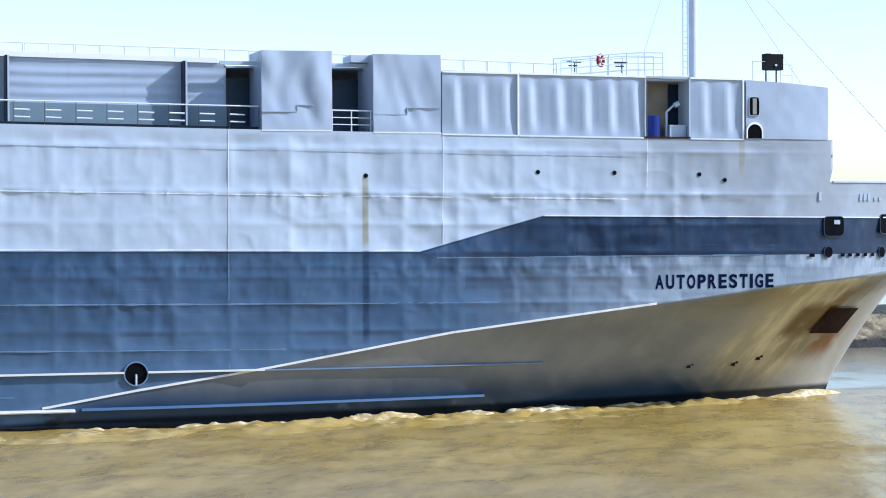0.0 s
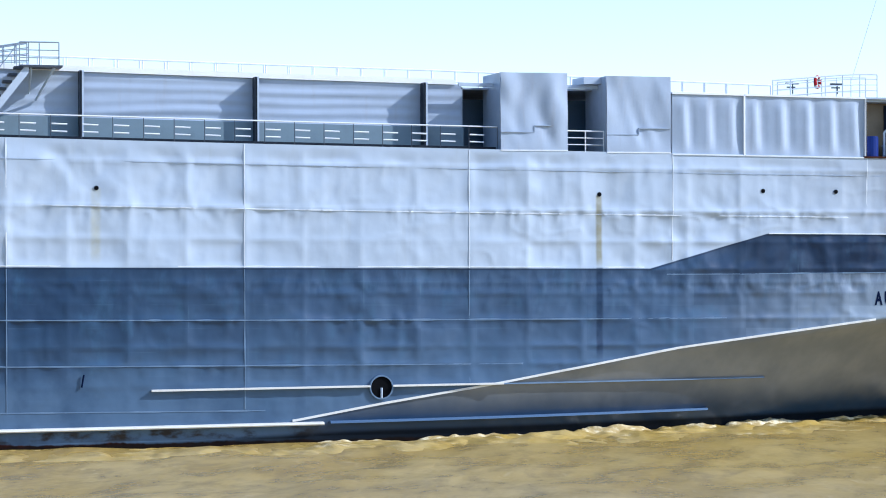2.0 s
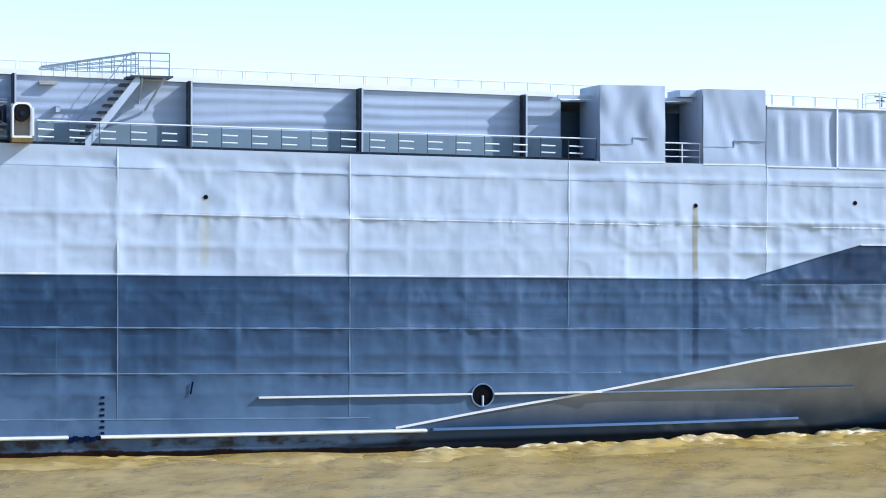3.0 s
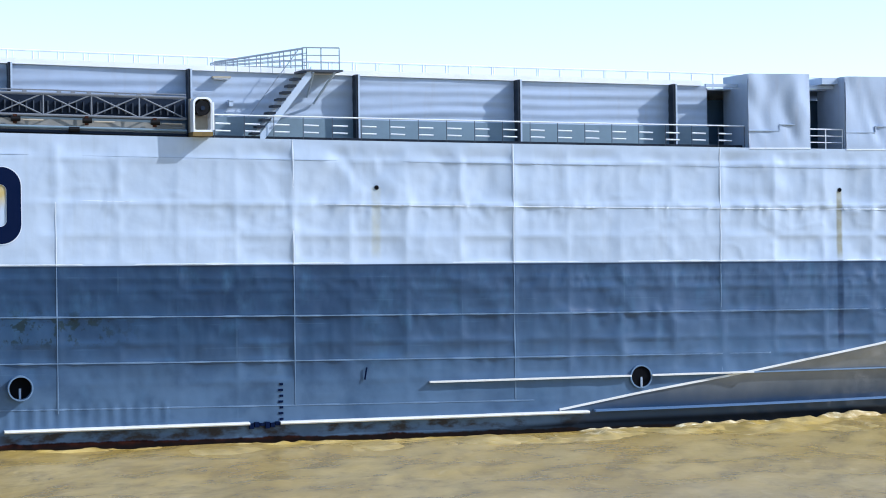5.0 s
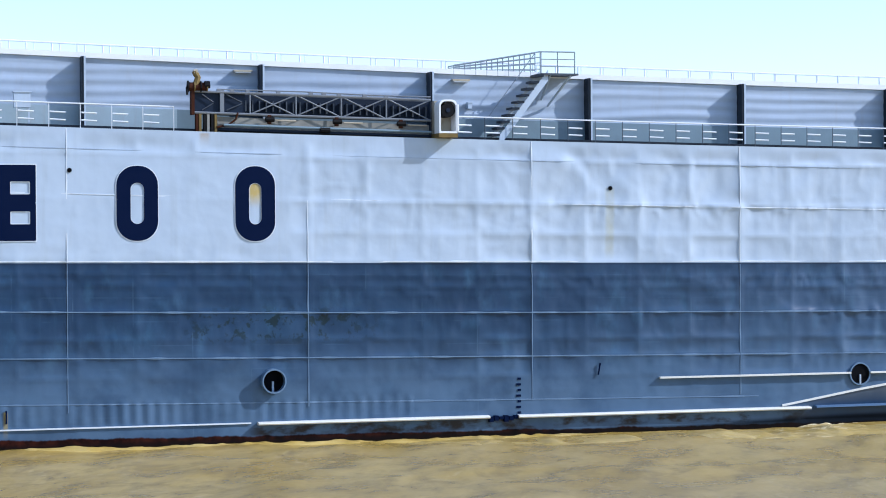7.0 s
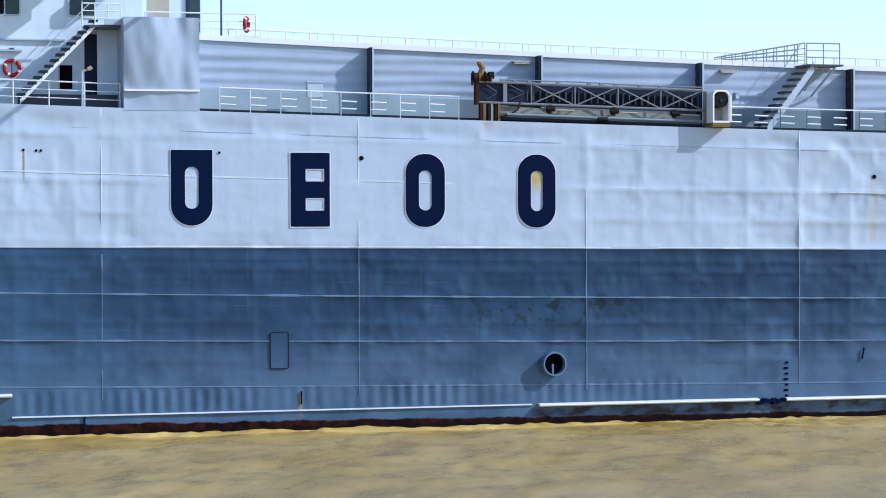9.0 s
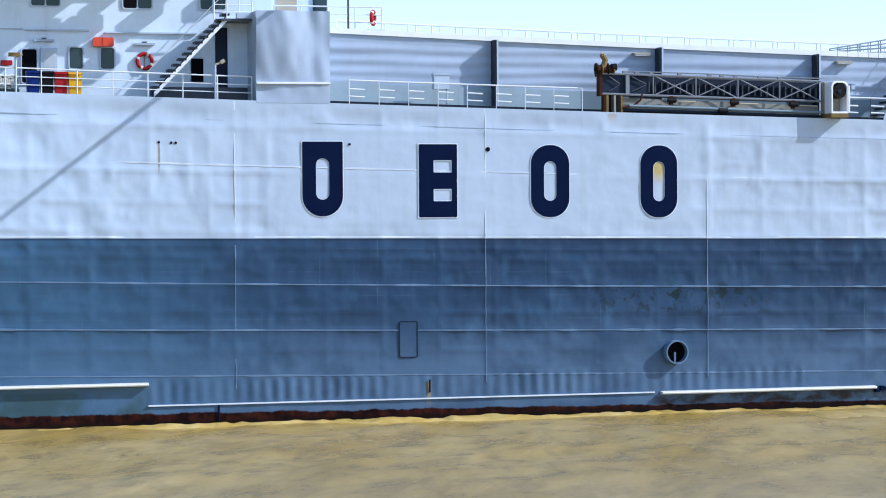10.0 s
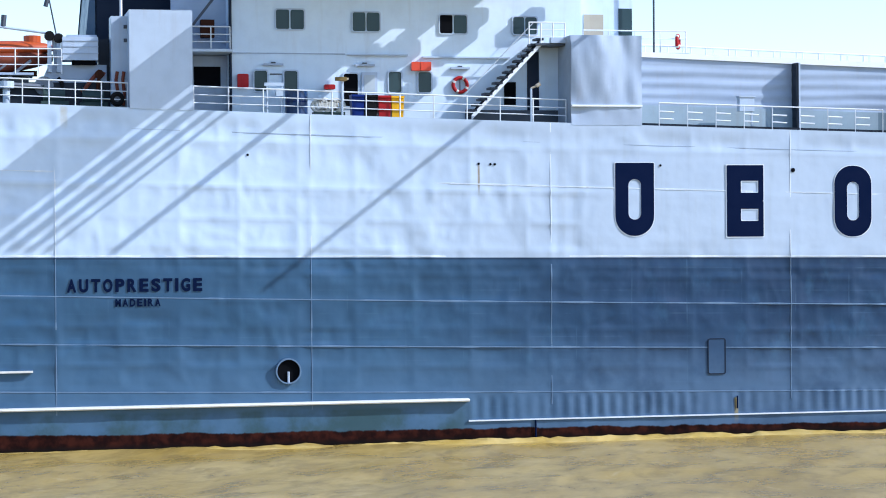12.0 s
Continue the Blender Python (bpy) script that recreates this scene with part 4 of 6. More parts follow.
tube(13.28, 2.44, 0.55, 0.10)
tube(-15.6, 2.79, 0.55, 0.42)
tube(-48.27, 3.33, 0.57, 0.16)


def scupper(x, z, r=0.11):
    y = -shell(x, z) + float(dents(np.array(x), np.array(z)))
    s = part("scupper", rod((x, y - 0.03, z), (x, y + 0.12, z), r, 10), M_FLANGE, hull, "scupper pipe end")
    part("bore", rod((x, y - 0.04, z), (x, y - 0.028, z), r * 0.8, 10), M_DARK, s)


for sx, sz in ((23.7, 11.15), (0.54, 11.4), (31.81, 11.32), (35.53, 11.29), (39.76, 11.22), (41.04, 10.96), (-24.57, 12.2), (-31.0, 12.42), (-39.55, 12.5), (-39.0, 12.48), (-38.8, 12.48), (-50.0, 12.9)):
    scupper(sx, sz, 0.06 if sx < -26 else 0.11)
for px, z0, z1 in ((-36.99, 0.12, 0.9), (-27.37, 1.2, 1.78), (-0.14, 2.7, 3.25)):
    part("discharge_pipe", rod((px, -HB - 0.06, z0), (px + (0.1 if z0 > 2 else 0), -HB - 0.06, z1), 0.04, 8), M_NAVY, hull)
for k in range(7):
    part("draught_mark", blk(-4.08 - 0.06 * (k % 2), -3.92, -HB - 0.02, -HB + 0.05, 1.0 + 0.26 * k, 1.1 + 0.26 * k), M_NAVY, hull)
part("ledge", blk(-60.9, -59.4, -HB - 0.2, -HB + 0.05, 3.48, 3.56), M_FEND, hull)


def rounded(bm, x0, x1, z0, z1, r0, r1, y, thick, hole=None):
    """A block with rounded lower (r0) and upper (r1) ends, and a slot through it."""
    def outline(x0, x1, z0, z1, r0, r1):
        pts = []
        for cx, cz, r, start in ((x1 - r0, z0 + r0, r0, -90), (x1 - r1, z1 - r1, r1, 0), (x0 + r1, z1 - r1, r1, 90), (x0 + r0, z0 + r0, r0, 180)):
            for k in range(9):
                a = radians(start + k * 11.25)
                pts.append((cx + r * math.cos(a), cz + r * math.sin(a)))
        return pts
    outer = outline(x0, x1, z0, z1, r0, r1)
    layers = lambda pts: [[bm.verts.new((x, yy, z)) for x, z in pts] for yy in (y, y - thick)]
    a = layers(outer)
    n = len(outer)
    for k in range(n):
        bm.faces.new((a[0][k], a[0][(k + 1) % n], a[1][(k + 1) % n], a[1][k]))
    if hole:
        b = layers(outline(*hole))
        for k in range(n):
            bm.faces.new((b[0][k], b[1][k], b[1][(k + 1) % n], b[0][(k + 1) % n]))
            bm.faces.new((a[1][k], a[1][(k + 1) % n], b[1][(k + 1) % n], b[1][k]))
    else:
        bm.faces.new(a[1])
    return bm


def build_emblems():
    """The owner's mark on the side, as four plain navy shapes with a white edge."""
    y = -HB - 0.022
    for x0, x1, z0, z1, low, high in ((-33.16, -31.32, 9.2, 12.54, 0.9, 0.05), (-27.81, -26.03, 9.13, 12.43, 0.05, 0.05),
                                      (-22.53, -20.70, 9.1, 12.4, 0.85, 0.85), (-17.24, -15.44, 9.05, 12.39, 0.85, 0.85)):
        if low < 0.1:
            middle, plate = (z0 + z1) / 2, None
            for a, b, foot, head in ((z0, middle, z0 + 0.72, z0 + 1.28), (middle, z1, z1 - 1.28, z1 - 0.72)):
                slot = (x0 + 0.68, x1 - 0.25, foot, head)
                rim = rounded(bmesh.new(), x0 - 0.05, x1 + 0.05, a - 0.05 * (a == z0), b + 0.05 * (b == z1), low, low, y + 0.012, 0.012,
                              (slot[0] + 0.04, slot[1] - 0.04, slot[2] + 0.04, slot[3] - 0.04, 0.03, 0.03))
                plate = part("emblem_edge", rim, M_EDGE, hull, "white edge of a navy emblem block")
                part("emblem_block", rounded(bmesh.new(), x0, x1, a, b, low, low, y, 0.012, (*slot, 0.04, 0.04)), M_NAVY, plate)
        else:
            rim = rounded(bmesh.new(), x0 - 0.04, x1 + 0.04, z0 - 0.04, z1 + 0.04, low + 0.03, high + 0.03, y + 0.012, 0.012, (x0 + 0.64, x1 - 0.64, z0 + 0.77, z1 - 0.77, 0.26, 0.26))
            plate = part("emblem_edge", rim, M_EDGE, hull, "white edge of a navy emblem block")
            part("emblem_block", rounded(bmesh.new(), x0, x1, z0, z1, low, high, y, 0.012, (x0 + 0.62, x1 - 0.62, z0 + 0.75, z1 - 0.75, 0.28, 0.28)), M_NAVY, plate)


build_emblems()


def lettering(words, x0, x1, z0, z1, y, material, bold=0.012):
    """Welded-on raised letters of one width, each fitted to its place and height."""
    widths = [0.36 if c == "I" else 1.0 for c in words]
    gap = 0.30
    unit = (x1 - x0) / (sum(widths) + gap * (len(words) - 1))
    at = x0
    for c, w in zip(words, widths):
        curve = bpy.data.curves.new("letter", "FONT")
        curve.body, curve.extrude, curve.offset = c, 0.006, bold
        ob = bpy.data.objects.new("letter", curve)
        me = bpy.data.meshes.new_from_object(ob)
        bpy.data.objects.remove(ob)
        xs, zs = [v.co.x for v in me.vertices], [v.co.y for v in me.vertices]
        for v in me.vertices:
            a, b, d = v.co
            v.co = (at + (a - min(xs)) / (max(xs) - min(xs)) * w * unit, y - d, z0 + (b - min(zs)) / (max(zs) - min(zs)) * (z1 - z0))
        me.materials.clear()
        me.materials.append(material)
        part("letter", me, None, hull, "raised dark letter of the ship's name")
        at += (w + gap) * unit


lettering("AUTOPRESTIGE", 37.55, 43.5, 5.87, 6.53, -HB - 0.014, M_NAVY, 0.032)
lettering("AUTOPRESTIGE", -57.92, -52.05, 6.92, 7.50, -HB - 0.03, M_NAVY, 0.045)
lettering("MADEIRA", -55.84, -53.88, 6.28, 6.62, -HB - 0.03, M_NAVY, 0.045)


def shell_door():
    bm = bmesh.new()
    x0, x1, z0, z1 = -28.78, -27.91, 2.79, 4.45
    rounded(bm, x0, x1, z0, z1, 0.12, 0.12, -HB - 0.012, 0.03, (x0 + 0.045, x1 - 0.045, z0 + 0.045, z1 - 0.045, 0.08, 0.08))
    door = part("shell_door", bm, M_FUNNEL, hull, "rounded outline of a shell door")
    part("door_leaf", rounded(bmesh.new(), x0 + 0.05, x1 - 0.05, z0 + 0.05, z1 - 0.05, 0.08, 0.08, -HB - 0.008, 0.02), M_HULL, door)


shell_door()


# ---- rails and walkways ----
def railing(x0, x1, y, zfun, height, bars, spacing, material=None, r=0.028, dashes=False, posts=None):
    """Pipe rails: a top bar, stanchions and lower bars."""
    material = material or M_RAIL
    n = max(1, round((x1 - x0) / spacing))
    cuts = [x0 + (x1 - x0) * k / n for k in range(n + 1)]
    top = part("railing", pipe([(x, y, zfun(x) + height) for x in cuts], r * 1.15), material, ship, "white pipe railing")
    for x in cuts:
        part("stanchion", rod((x, y, zfun(x) - 0.05), (x, y, zfun(x) + height), r * (0.6 if dashes else 1)), posts or (M_FLANGE if dashes else material), top)
    for f in bars:
        if not dashes:
            part("rail_bar", pipe([(x, y, zfun(x) + height * f) for x in cuts], r * 0.8), material, top)
            continue
        for a, b in zip(cuts, cuts[1:]):
            part("rail_bar", rod((a + 0.05, y + 0.05, zfun(a) + height * f), (a + 0.05 + (b - a) * 0.5, y + 0.05, zfun(b) + height * f), r * 1.3), material, top)
    return top


def build_rails():
    railing(-6.8, 18.9, -8.95, deck, 1.05, (0.33, 0.64), 1.35, dashes=True)
    railing(-30.9, -19.9, -8.95, deck, 1.08, (0.33, 0.64), 1.35, dashes=True, posts=M_RAIL)
    railing(22.2, 24.0, -9.1, deck, 0.95, (0.33, 0.66), 0.9)
    railing(-52.3, -35.3, -8.8, deck, 1.08, (0.33, 0.66), 1.55)
    railing(-62.0, -55.2, -8.9, deck, 1.1, (0.33, 0.66), 1.2)
    # along the top of the house
    top_line = lambda x: float(roof(x)) + 0.02 if x < 17 else 16.30 - 0.028 * (x - 17)
    roof_rail = railing(-30.5, 34.4, -4.3, top_line, 0.84, (0.38,), 1.15, M_BRIGHT, 0.04)
    for k in range(55):
        x = -30.1 + 1.15 * k
        part("stanchion", rod((x, -4.3, top_line(x) - 0.05), (x, -4.3, top_line(x) + 0.84), 0.03), M_BRIGHT, roof_rail)
    # raft platform on the fore roof, its rail rising towards the bow
    rising = lambda x: 15.60 + 0.085 * min(x - 33.4, 4.2)
    railing(33.4, 38.9, -6.9, rising, 1.12, (0.3, 0.55, 0.8), 0.92, M_THIN, 0.028)
    railing(34.2, 38.9, -5.6, rising, 1.05, (0.33, 0.66), 0.8, M_THIN, 0.025)
    railing(42.7, 43.5, -8.8, lambda x: 15.6, 1.0, (0.5,), 0.8, M_THIN, 0.018)
    railing(44.4, 45.0, -8.2, lambda x: 15.5, 1.0, (0.5,), 0.6, M_THIN, 0.018)
    railing(-33.95, -28.9, -6.9, lambda x: 17.75, 1.05, (0.33, 0.66), 1.25)


build_rails()


def build_stairs():
    """The stairway from the walkway to the roof platform, with its rails."""
    a, b = Vector((-5.0, -8.8, deck(-5) + 0.05)), Vector((-2.6, -8.8, 16.75))
    flight = part("stairway", plank(a + Vector((0.30, -0.02, -0.32)), b + Vector((0.30, -0.02, -0.32)), 0.5), M_WHITE, ship, "steep steel stairway with a pale side plate")
    part("stringer", plank(a + Vector((0.1, 0.7, -0.1)), b + Vector((0.1, 0.7, -0.1)), 0.25), M_WHITE, flight)
    n = 10
    for k in range(n):
        p = a.lerp(b, (k + 0.6) / n)
        part("step", blk(p.x - 0.24, p.x + 0.14, -8.95, -8.1, p.z - 0.03, p.z + 0.07), M_FIN, flight)
    part("handrail", pipe([a + Vector((-0.1, 0.7, 0.95)), b + Vector((-0.1, 0.7, 1.0))], 0.022), M_DIM, flight)
    deckp = part("stair_platform", blk(-2.7, -0.85, -8.95, -7.3, 16.68, 16.76), M_FLANGE, ship, "small stair platform")
    part("bracket", rod((-1.2, -8.8, 16.65), (-1.9, -7.5, 15.3), 0.06), M_WHITE, deckp)
    part("bracket", rod((-2.2, -8.8, 16.65), (-2.2, -7.5, 15.6), 0.05), M_WHITE, deckp)
    railing(-2.7, -1.0, -8.85, lambda x: 16.74, 1.02, (0.33, 0.66), 0.7, M_DIM)
    # ramp rails from the roof up to the platform
    for y in (-7.5, -6.6):
        base = lambda x: float(roof(x)) + 0.03
        reach = lambda x: 0.36 + 0.19 * (x + 6.5)
        cuts = [-6.5 + 4.3 * k / 8 for k in range(9)]
        top = part("ramp_rail", pipe([(x, y, base(x) + reach(x)) for x in cuts], 0.032), M_DIM, ship, "grey pipe rail rising to the stair platform")
        for f in (0.3, 0.55, 0.78):
            part("rail_bar", pipe([(x, y, base(x) + reach(x) * f) for x in cuts], 0.022), M_DIM, top)
        for x in cuts:
            part("stanchion", rod((x, y, base(x) - 0.05), (x, y, base(x) + reach(x)), 0.026), M_DIM, top)


def plank(a, b, tall, thick=0.04):
    bm = bmesh.new()
    v = [bm.verts.new(p + Vector((0, dy, dz))) for p in (a, b) for dy, dz in ((0, 0), (thick, 0), (thick, tall), (0, tall))]
    for f in ((0, 1, 2, 3), (7, 6, 5, 4), (0, 4, 5, 1), (1, 5, 6, 2), (2, 6, 7, 3), (3, 7, 4, 0)):
        bm.faces.new([v[k] for k in f])
    return bm


build_stairs()


def build_ladder():
    """The accommodation ladder, stowed on its side above the deck edge."""
    x0, x1 = -19.0, -8.1
    lad = thing("accommodation_ladder", (0, 0, 0), "weathered lattice gangway stowed along the deck edge", "gangway")
    top, low = (lambda x: 15.72 - 0.026 * (x - x0)), (lambda x: 14.78 - 0.026 * (x - x0))
    y = -9.15
    for nm, f, yy in (("top_chord", top, y), ("bottom_chord", low, y), ("rear_top_chord", top, y + 0.75), ("rear_bottom_chord", low, y + 0.75)):
        part(nm, rod((x0, yy, f(x0)), (x1, yy, f(x1)), 0.055), M_GALV, lad)
    bays = 4
    bay = (x1 - x0 - 2.5) / bays
    for k in range(bays):
        a, b = x0 + 2.5 + k * bay, x0 + 2.5 + (k + 1) * bay
        part("diagonal", rod((a, y, low(a)), (b, y, top(b)), 0.032), M_GALV, lad)
        part("diagonal", rod((a, y, top(a)), (b, y, low(b)), 0.032), M_GALV, lad)
        part("upright", rod((a, y, low(a)), (a, y, top(a)), 0.035), M_GALV, lad)
    part("tread_tray", blk(x0 + 0.1, x1, y + 0.35, y + 0.42, (low(x0) + 0.06, low(x1) + 0.06), (top(x0) - 0.06, top(x1) - 0.06)), M_FUNNEL, lad, "dark tray of treads")
    for k in range(30):
        x = x0 + 1.7 + k * 0.31
        part("tread", blk(x, x + 0.05, y + 0.12, y + 0.36, low(x) + 0.15, top(x) - 0.3), M_FLANGE, lad)
    part("end_plate", blk(x0 - 0.02, x0 + 2.3, y + 0.1, y + 0.6, (low(x0) + 0.02, low(x0 + 2.3) + 0.02), (top(x0) - 0.02, top(x0 + 2.3) - 0.02)), M_FUNNEL, lad, "dark plate at the hinged end")
    part("end_strut", blk(x0 + 1.15, x0 + 1.33, y - 0.03, y + 0.1, low(x0 + 1.2) - 0.02, top(x0 + 1.2) + 0.1), M_GALV, lad)
    for a, b in ((0.35, 0.85), (1.45, 2.15)):
        part("end_brace", rod((x0 + a, y, low(x0) + 0.12), (x0 + b, y, low(x0) + 0.42), 0.025), M_FLANGE, lad)
        part("end_brace", rod((x0 + a, y, top(x0) - 0.14), (x0 + b, y, low(x0) + 0.46), 0.025), M_FLANGE, lad)
    part("hinge_post", blk(x0 - 0.14, x0 + 0.0, y - 0.05, y + 0.4, low(x0) - 0.1, 15.8), M_RUST, lad, "rusty hinge post")
    part("winch_head", pipe([(x0 + 0.02, y, 15.85), (x0 + 0.1, y, 16.12), (x0 + 0.16, y, 16.34), (x0 + 0.06, y, 16.5), (x0 + 0.02, y, 16.62)], 0.14, 8), M_OCHRE, lad, "ochre winch head")
    part("winch_cap", rod((x0 - 0.02, y, 16.55), (x0 + 0.14, y, 16.6), 0.13, 10), M_CREAM, lad)
    part("winch_drum", rod((x0 - 0.28, y + 0.05, 15.92), (x0 + 0.6, y + 0.05, 15.92), 0.2, 12), M_RUST, lad)
    for k in range(4):
        part("drum_flange", rod((x0 - 0.3 + 0.28 * k, y + 0.05, 15.93), (x0 - 0.25 + 0.28 * k, y + 0.05, 15.93), 0.27 - 0.03 * (k % 2), 12), M_OCHRE if k % 2 else M_BLACK, lad)
    part("crank", pipe([(x0 - 0.34, y - 0.1, 15.55), (x0 - 0.36, y - 0.1, 15.85), (x0 - 0.22, y - 0.1, 16.1)], 0.05, 8), M_BLACK, lad)
    part("motor", rod((x0 + 0.45, y - 0.05, 16.0), (x0 + 0.68, y - 0.05, 16.02), 0.17, 10), M_BLACK, lad)
    for x, m in ((x0 + 0.06, M_RUST), (x0 + 0.2, M_OCHRE), (x0 + 0.42, M_BLACK), (x0 + 0.56, M_TAN), (x0 + 0.74, M_BLACK), (x0 + 0.9, M_OCHRE)):
        part("support", blk(x, x + 0.11, y - 0.02, y + 0.3, deck(x0) - 0.02, low(x0) + 0.02), m, lad)
    part("hose", pipe([(x0 + 1.0, y - 0.03, deck(x0) + 0.2), (x0 + 1.5, y - 0.03, deck(x0) + 0.3), (x0 + 1.85, y - 0.03, low(x0) - 0.3), (x0 + 1.95, y - 0.03, low(x0))], 0.045, 6), M_RUST, lad)
    # roller end
    bm = rounded(bmesh.new(), -7.95, -7.1, deck(-7.5) + 0.05, 15.42, 0.08, 0.26, y - 0.1, 0.8, (-7.88, -7.17, 13.98, 15.34, 0.05, 0.24))
    part("end_frame", bm, M_BRIGHT, lad, "white end frame")
    part("drum", rod((-7.52, y - 0.86, 14.94), (-7.52, y + 0.5, 14.94), 0.33, 20), M_BLACK, lad)
    part("drum_pin", rod((-7.52, y - 0.89, 14.94), (-7.52, y - 0.8, 14.94), 0.1, 12), M_FUNNEL, lad)
    part("frame_rim", blk(-7.1, -7.02, y - 0.92, y + 0.3, deck(-7.5) + 0.3, 15.2), M_BRIGHT, lad)
    part("frame_foot", blk(-7.97, -7.08, y - 0.91, y + 0.35, deck(-7.5) + 0.03, deck(-7.5) + 0.22), M_OCHRE, lad)
    part("frame_back", blk(-7.95, -7.1, y - 0.1, y + 0.36, deck(-7.5), 15.4), M_CREAM, lad)
    part("hand_line", pipe([(x0 + 1, y, top(x0 + 1) + 0.13), (-14, y, top(-14) + 0.16), (-11, y, top(-11) + 0.12), (x1, y, top(x1) + 0.14)], 0.03), M_GALV, lad)
    # lower beam, rollers and top fittings
    part("lower_beam", blk(x0 + 0.6, x1, y + 0.05, y + 0.2, (deck(x0) + 0.08, deck(x1) + 0.06), (deck(x0) + 0.2, deck(x1) + 0.16)), M_FUNNEL, lad)
    part("drain_pipe", rod((x0 + 1.3, y - 0.05, deck(x0) + 0.3), (x1, y - 0.05, deck(x1) + 0.28), 0.06, 8), M_DADO, lad, "grey-green pipe under the gangway")
    part("pipe_joint", rod((-13.3, y - 0.06, deck(-13) + 0.24), (-12.85, y - 0.06, deck(-13) + 0.23), 0.13, 8), M_BLACK, lad)
    part("shelf", blk(x0 + 0.6, x1, y + 0.3, y + 0.7, (deck(x0) + 0.1, deck(x1) + 0.1), (deck(x0) + 0.7, deck(x1) + 0.62)), M_TAN, lad)
    for x in (-15.6, -12.5, -9.5):
        part("roller", rod((x - 0.2, y - 0.05, low(x) - 0.2), (x + 0.2, y - 0.05, low(x) - 0.2), 0.11, 8), M_BLACK, lad)
        part("roller_bracket", blk(x - 0.1, x + 0.06, y - 0.06, y + 0.1, low(x) - 0.4, low(x)), M_RUST, lad)
        part("roller_arm", rod((x + 0.3, y - 0.02, low(x) - 0.24), (x + 1.2, y - 0.02, low(x) - 0.26), 0.035), M_CREAM, lad)
    for x in (-17.9, -17.3, -16.6, -15.2, -13.7, -13.1, -12.4, -11.2, -10.2):
        part("cleat", blk(x - 0.09, x + 0.09, y - 0.04, y + 0.1, top(x) + 0.03, top(x) + 0.14), M_GALV, lad)


build_ladder()


def lifebuoy(x, y, z, r=0.32, turn=0, swing=0):
    ob = thing("lifebuoy", (x, y, z), "red lifebuoy with white bands hung on a bracket", "lifebuoy", "lifebuoys aboard")
    swung = Matrix.Rotation(radians(swing), 3, "Z")
    body = ring(bmesh.new(), (0, 0, 0), r, 0.085)
    bmesh.ops.transform(body, matrix=swung.to_4x4(), verts=body.verts)
    part("ring", body, M_RED, ob, smooth=True)
    for k in range(4):
        a = radians(45 + 90 * k + turn)
        p = Vector((r * math.cos(a), 0, r * math.sin(a)))
        d = Vector((-math.sin(a), 0, math.cos(a))) * 0.05
        part("band", rod(swung @ (p - d), swung @ (p + d), 0.095, 10), M_ROPE, ob)
    part("bracket", blk(-0.03, 0.03, 0.05, 0.2, -0.3, 0.3), M_GALV, ob)
    return ob


lifebuoy(35.8, -6.75, 16.68, 0.25, 0, 40)
lifebuoy(-39.85, -7.05, 16.2, 0.33, 20)
lifebuoy(-29.35, -7.05, 18.3, 0.3, 0, 62)


